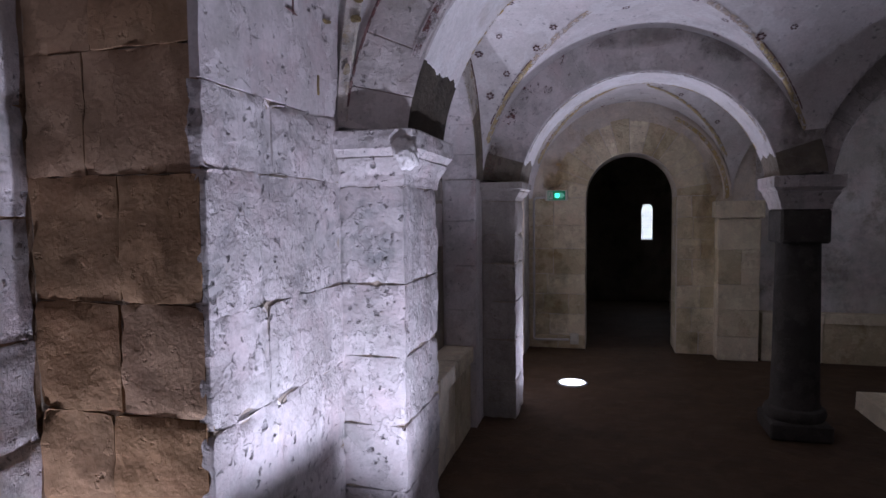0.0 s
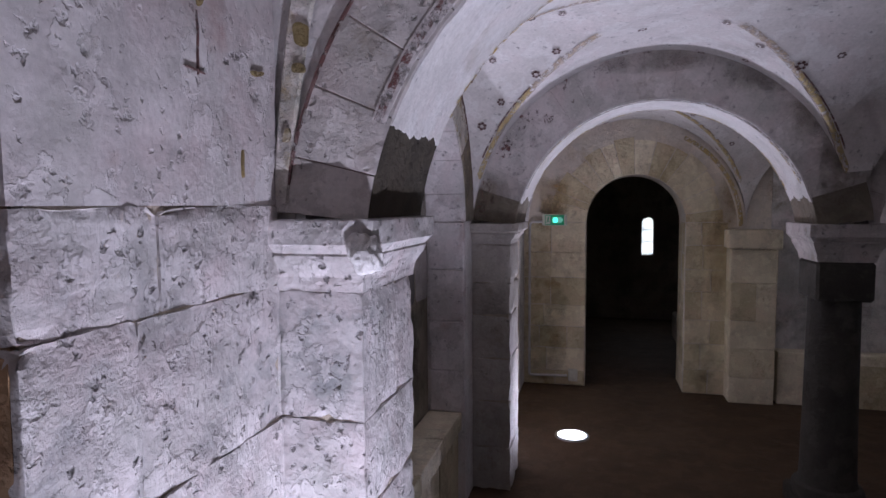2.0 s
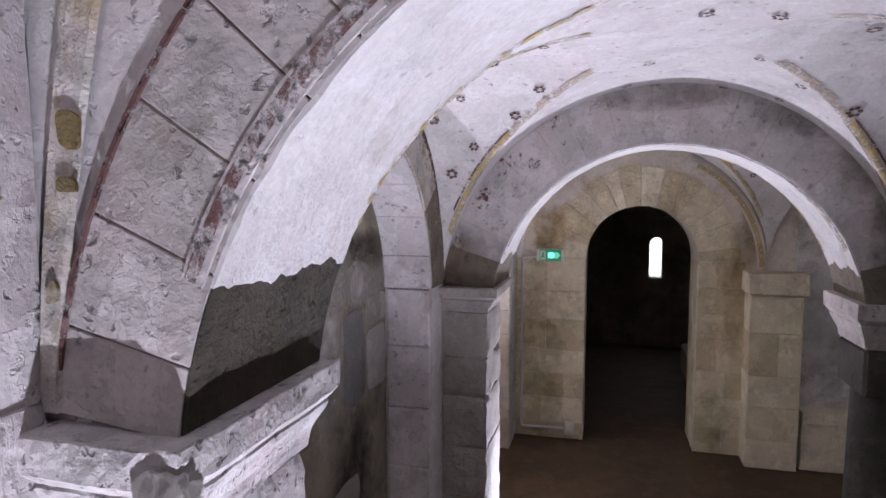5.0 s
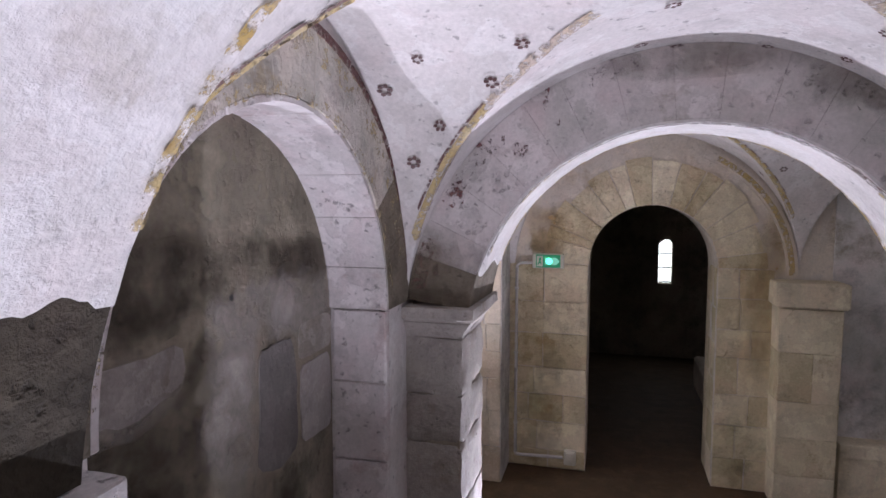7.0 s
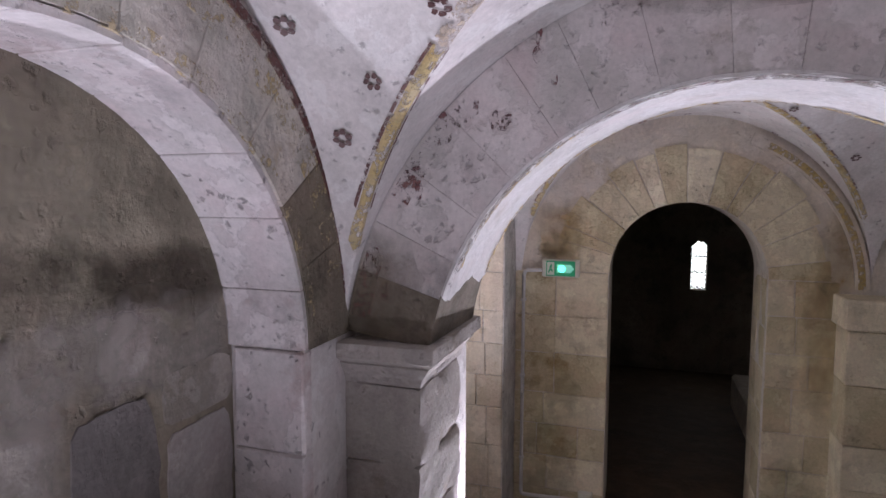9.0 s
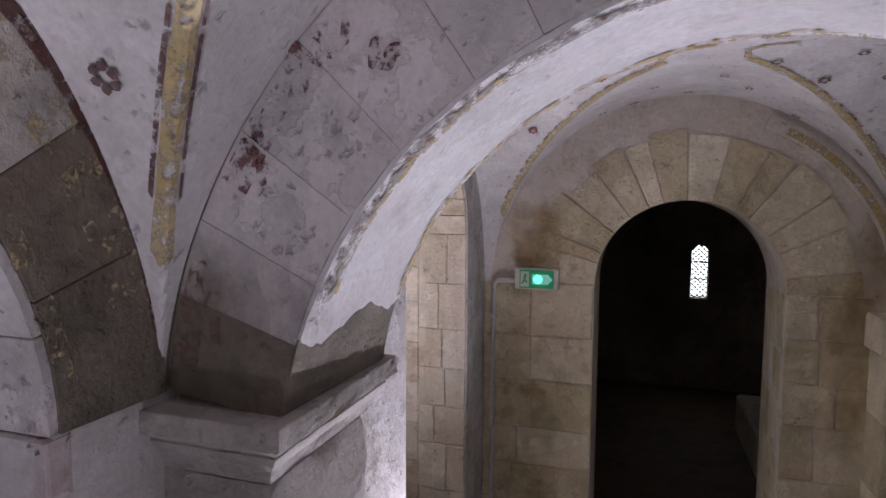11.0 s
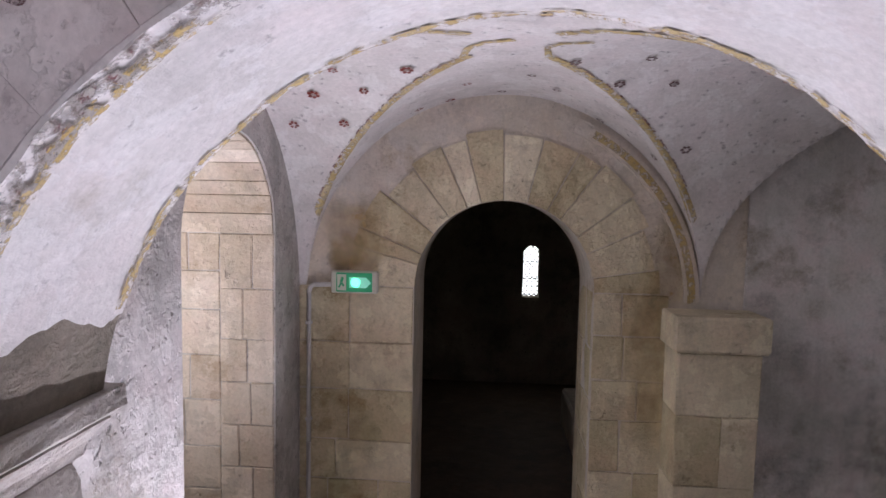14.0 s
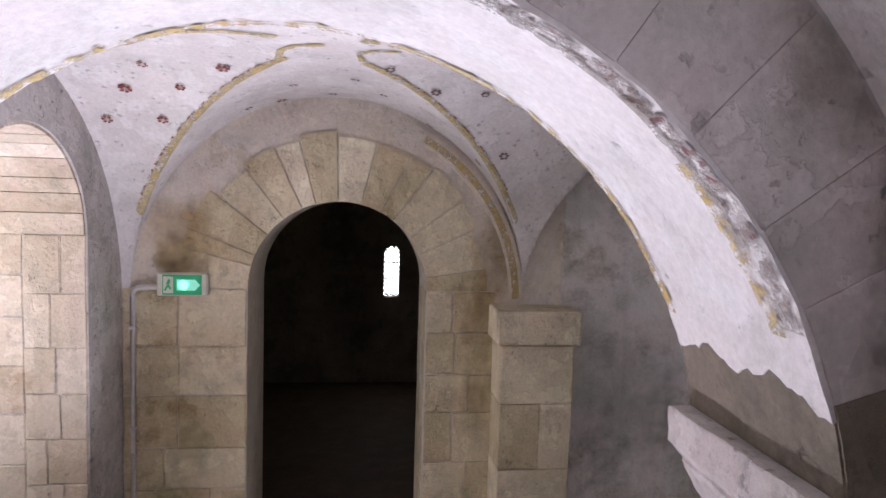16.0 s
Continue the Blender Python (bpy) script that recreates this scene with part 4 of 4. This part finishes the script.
def soffit_paint(parent, c, zc, r, d0, d1, lo, hi, material, label):
    """Paint that lies on the limewash under an arch, as uneven as that is, with wavering edges."""
    bm = bmesh.new()
    grid = []
    for i in range(121):
        t = radians(lo + (hi - lo) * i / 120)
        w = 0.006 * noise.noise((t * 9, d0, 2.1)) + 0.003 * noise.noise((t * 40, d0, 5.3))
        row = []
        for j in range(7):
            d = d0 + (d1 - d0) * j / 6 + w * (1 if j in (0, 6) else 0.6)
            q = Vector((c + r * math.cos(t), d, zc + r * math.sin(t)))
            rr = r + 0.003 * noise.noise(q * 9) + 0.0015 * noise.noise(q * 30) - 0.0115
            row.append(bm.verts.new((c + rr * math.cos(t), d, zc + rr * math.sin(t))))
        grid.append(row)
    for u, w in zip(grid, grid[1:]):
        for k in range(6):
            bm.faces.new((u[k], u[k + 1], w[k + 1], w[k]))
    return part("painted_edge", bm, material, parent, label)


EDGE_RED = masonry("flaking_dark_red", (0.17, 0.075, 0.08), (0.24, 0.12, 0.12), (0.09, 0.05, 0.05), 0.55, 0.4, 0.4, 0.0, scale=2, cover=0.34)
EDGE_OCHRE = masonry("flaking_ochre_line", (0.46, 0.33, 0.12), (0.56, 0.46, 0.28), (0.28, 0.16, 0.06), 0.6, 0.4, 0.4, 0.0, scale=2, cover=0.46)
EDGE_GREY = masonry("flaked_grey_edge", (0.36, 0.33, 0.30), (0.44, 0.41, 0.38), (0.22, 0.18, 0.14), 0.55, 0.5, 0.6, 0.0, scale=2, cover=0.5)
R_FAR = SPAN + 0.006
for d0, d1, lo, hi, mat in ((ARCH_2[0] + 0.001, ARCH_2[0] + 0.05, 25, 157, EDGE_GREY), (ARCH_2[0] + 0.003, ARCH_2[0] + 0.035, 25, 160, EDGE_RED), (ARCH_2[0] + 0.03, ARCH_2[0] + 0.06, 118, 156, EDGE_OCHRE), (ARCH_2[0] + 0.04, ARCH_2[0] + 0.07, 24, 44, EDGE_OCHRE),
                            (ARCH_2[1] - 0.03, ARCH_2[1] - 0.006, 22, 160, EDGE_OCHRE), (ARCH_2[1] - 0.009, ARCH_2[1] - 0.002, 24, 110, EDGE_RED)):
    soffit_paint(arch_far, AXIS, SPRING, R_FAR, d0, d1, lo, hi, mat, "flaking painted edge")
R_NEAR = 0.796
soffit_paint(arch_near, AXIS, 1.46, R_NEAR, ARCH_1[1] - 0.022, ARCH_1[1] - 0.004, 90, 152, EDGE_OCHRE, "faded ochre edge")
# red blotches on the face of the arch
spots = random.Random(3)
for k in range(20):
    t, r = radians(spots.uniform(118, 166)), spots.choice((spots.uniform(0.90, 0.945), spots.uniform(0.78, 0.93)))
    e, h = spots.uniform(0.006, 0.014), spots.uniform(0.01, 0.024)
    x, z = AXIS + r * math.cos(t), SPRING + r * math.sin(t)
    patch(arch_far, ACROSS, x - e, x + e, z - h, z + h, ARCH_2[0] - 0.0045 - 0.00005 * k, EDGE_RED, 0.014, "paint_trace", 0.2)
FACE_GRIME = stain("brown_face_grime", (0.17, 0.14, 0.10), (0.26, 0.22, 0.16), (1, 0, 1), 0.5, 9)
for k, (x, z, e, h) in enumerate(((-0.66, 1.62, 0.14, 0.16), (1.06, 1.68, 0.14, 0.22), (0.92, 2.0, 0.16, 0.14), (0.7, 2.2, 0.2, 0.1), (1.0, 1.85, 0.1, 0.2), (0.2, 2.29, 0.4, 0.06))):
    patch(arch_far, ACROSS, x - e, x + e, z - h, z + h, ARCH_2[0] - 0.0062 - 0.0001 * k, FACE_GRIME, 0.02, "stain", 0.4)
broken_edge(arch_far, HALF_VAULT - 0.06, HALF_VAULT - 0.01, ARCH_2[0] - 0.0035, ARCH_2[0] + 0.004, 100, 170, (STAINED, STAINED, RED), 0.25)
arc_shell("painted_edge", LEFT, NICHE_MID, NICHE_SPRING, NICHE_HALF + 0.182, NICHE_HALF + 0.206, -WALL_L - 0.0155, -WALL_L + 0.01, 8, 172, JOINT_RED, niche_arch, label="dark red border", wobble=0.001)
arc_shell("painted_edge", LEFT, NICHE_MID, NICHE_SPRING, NICHE_HALF + 0.11, NICHE_HALF + 0.18, -WALL_L - 0.0155, -WALL_L + 0.01, 12, 120, OCHRE_EDGE, niche_arch, label="flaking ochre border", wobble=0.001)
arc_shell("painted_edge", LEFT, NICHE_MID, NICHE_SPRING, NICHE_HALF - 0.001, NICHE_HALF + 0.03, -WALL_L - 0.0155, -WALL_L + 0.01, 6, 174, OCHRE_EDGE, niche_arch, label="flaking ochre edge", wobble=0.001)
# traces of paint and damage on the limewash beside it
OCHRE_BLOT = masonry("dark_ochre_blot", (0.24, 0.18, 0.08), (0.32, 0.25, 0.13), (0.5, 0.46, 0.4), 0.58, 0.6, 0.8, 0.0, scale=3)
for a, b, z, t, mat, rag in ((1.468, 1.5, 1.96, 1.99, OCHRE_BLOT, 0.024), (1.665, 1.71, 1.862, 1.878, OCHRE_BLOT, 0.02), (1.38, 1.47, 2.009, 2.012, JOINT_RED, 0.007), (1.477, 1.48, 1.83, 1.95, JOINT_RED, 0.007), (1.44, 1.5, 1.836, 1.839, JOINT_RED, 0.007), (1.374, 1.377, 1.97, 2.05, JOINT_RED, 0.007), (1.62, 1.626, 1.64, 1.7, OCHRE_BLOT, 0.012)):
    patch(wall_pier, LEFT, a, b, z, t, 0.7985, mat, rag, "paint_trace", 0.1)
# ochre blots on the rib in the corner
for a, b, z, t in ((-0.738, -0.702, 1.945, 2.005), (-0.752, -0.722, 1.875, 1.895), (-0.775, -0.755, 1.73, 1.76)):
    patch(wall_pier, ACROSS, a, b, z, t, 1.7475, OCHRE_BLOT, 0.02, "paint_trace", 0.3)
# painted strip in the corner above the near impost
bm = bmesh.new()
rows = []
for k in range(16):
    z = 1.57 + 0.66 * k / 15
    x = -0.803 + 0.09 * (k / 15) ** 1.5
    w = 0.022 + 0.03 * k / 15
    rows.append([bm.verts.new(q) for q in ((x - 0.012, 1.762, z), (x - 0.005, 1.754, z), (x + w, 1.754, z), (x + w + 0.006, 1.762, z))])
for u, w in zip(rows, rows[1:]):
    for k in range(3):
        bm.faces.new((u[k], u[k + 1], w[k + 1], w[k]))
part("corner_rib", bm, RIB_PAINT, wall_pier, "pale corner rib with flaking ochre paint")

# ---- fittings ----


def uplight(x, y):
    u = tagged(new("floor_uplight"), "round floor uplighter with a steel rim, lit", "lamp", "uplighters in the floor")
    bm = bmesh.new()
    rows = []
    for r, z in ((0.098, 0.0), (0.118, 0.0), (0.116, 0.006), (0.1, 0.009), (0.098, 0.004)):
        rows.append([bm.verts.new((x + r * math.cos(radians(a)), y + r * math.sin(radians(a)), z)) for a in range(0, 360, 12)])
    for u2, w in zip(rows, rows[1:] + rows[:1]):
        for k in range(30):
            bm.faces.new((u2[k], u2[(k + 1) % 30], w[(k + 1) % 30], w[k]))
    part("rim", bm, STEEL, u)
    bm = bmesh.new()
    bmesh.ops.create_cone(bm, cap_ends=True, segments=30, radius1=0.098, radius2=0.094, depth=0.008, matrix=Matrix.Translation((x, y, 0.004)))
    part("glass", bm, GLOW, u, "glowing white glass")
    return u


# fittings for all beams, the two added unseen ones as well
for spot in FLOOR_SPOTS:
    uplight(*spot[0])
# unseen plate beside the near uplighter, added to cast the pier's low shadow
bm = bmesh.new()
box(bm, -0.224, -0.22, 1.146, 1.234, 0.0, 0.137, 0.001)
for v in bm.verts:
    if v.co.z > 0.1:
        v.co.z -= 0.13 * (v.co.y - 1.146)
tagged(part("shadow_plate", bm, STEEL), "low unseen steel plate beside an uplighter, added to shade the pier's foot", "lamp shield")

exit_sign = tagged(new("exit_sign"), "small lit green emergency exit sign on the stone", "sign")
SX, SZ, SY = -0.435, 1.452, FAR - 0.012
bm = bmesh.new()
box(bm, SX - 0.105, SX + 0.105, SY - 0.04, SY, SZ - 0.05, SZ + 0.05, 0.006)
part("casing", bm, WHITE_PLASTIC, exit_sign)
bm = bmesh.new()
box(bm, SX - 0.08, SX + 0.082, SY - 0.045, SY - 0.038, SZ - 0.043, SZ + 0.043, 0.002)
panel = part("panel", bm, SIGN_GREEN, exit_sign, "dark green panel")
bm = bmesh.new()
box(bm, SX - 0.074, SX - 0.034, SY - 0.049, SY - 0.0455, SZ - 0.036, SZ + 0.036)
part("pictogram_field", bm, WHITE_PLASTIC, panel, "pale pictogram field")
bm = bmesh.new()
for q in (((-0.052, 0.028), (-0.044, 0.02), (-0.05, -0.002), (-0.062, 0.004)), ((-0.05, 0.0), (-0.04, -0.014), (-0.046, -0.02), (-0.06, -0.002)), ((-0.06, 0.0), (-0.07, -0.022), (-0.064, -0.026), (-0.052, -0.004))):
    bm.faces.new([bm.verts.new((SX + a, SY - 0.0505, SZ + b)) for a, b in q])
part("pictogram", bm, SIGN_GREEN, panel, "worn dark pictogram bars")
bm = bmesh.new()
bm.faces.new([bm.verts.new((SX + a, SY - 0.0465, SZ + b)) for a, b in ((-0.02, -0.024), (0.055, -0.024), (0.078, 0), (0.055, 0.024), (-0.02, 0.024))])
arrow = plain("arrow_glow", (0.2, 0.6, 0.45), 0.4, 0.0, 0.35)
part("arrow", bm, arrow, panel, "pale green arrow")
bm = bmesh.new()
bmesh.ops.create_uvsphere(bm, u_segments=16, v_segments=8, radius=0.02, matrix=Matrix.Translation((SX + 0.008, SY - 0.047, SZ)) @ Matrix.Diagonal((1, 0.4, 1, 1)))
part("led", bm, LED, exit_sign, "bright green lamp", True)


def tube(bm, path, r):
    rows = []
    for k, p in enumerate(path):
        d = (Vector(path[min(k + 1, len(path) - 1)]) - Vector(path[max(k - 1, 0)])).to_track_quat("Z", "Y")
        rows.append([bm.verts.new(Vector(p) + d @ Vector((r * math.cos(radians(a)), r * math.sin(radians(a)), 0))) for a in range(0, 360, 45)])
    for u, w in zip(rows, rows[1:]):
        for k in range(8):
            bm.faces.new((u[k], u[(k + 1) % 8], w[(k + 1) % 8], w[k]))
    bm.faces.new(rows[0])
    bm.faces.new(rows[-1])


conduit = tagged(new("cable_conduit"), "thin grey cable conduit down the stone wall", "conduit")
CX, CY = -0.648, FAR - 0.024
bm = bmesh.new()
tube(bm, [(SX - 0.1, CY, 1.437), (CX + 0.02, CY, 1.433), (CX + 0.005, CY, 1.42), (CX, CY, 1.4), (CX, CY, 0.7), (CX, CY, 0.1), (CX + 0.004, CY, 0.085), (CX + 0.02, CY, 0.08), (-0.32, CY, 0.09)], 0.011)
part("pipe", bm, CONDUIT, conduit, "", True)
for z in (0.3, 0.8, 1.25):
    bm = bmesh.new()
    box(bm, CX - 0.014, CX + 0.014, CY - 0.011, CY + 0.012, z, z + 0.016, 0.002)
    part("clip", bm, CONDUIT, conduit)
junction = tagged(new("junction_box"), "small pale plastic junction box at the wall foot", "electrical box")
bm = bmesh.new()
box(bm, -0.31, -0.23, FAR - 0.055, FAR - 0.012, 0.05, 0.15, 0.005)
part("casing", bm, WHITE_PLASTIC, junction)
bm = bmesh.new()
box(bm, -0.3, -0.24, FAR - 0.061, FAR - 0.054, 0.075, 0.14, 0.003)
part("cover", bm, WHITE_PLASTIC, junction)

# slit window of the far room: leaded glass
window = tagged(new("window_1"), "narrow round-headed slit window with pale leaded glass", "window", "", "structure")
bm = bmesh.new()
box(bm, 0.51, 0.68, 9.3, 9.306, 0.87, 1.42)
pane = part("pane", bm, SKY_GLASS, window, "bright daylit glass")
bm = bmesh.new()
for k in range(-6, 12):
    for s in (-1, 1):
        z = 0.88 + 0.05 * k + (0.25 if s < 0 else 0)
        tube(bm, [(0.516, 9.295, z), (0.672, 9.295, z + 0.156 * s)], 0.006)
for z in (0.89, 1.06, 1.23):
    tube(bm, [(0.51, 9.292, z), (0.68, 9.292, z)], 0.006)
part("lead_lattice", bm, BLACK, window, "dark lead lattice")
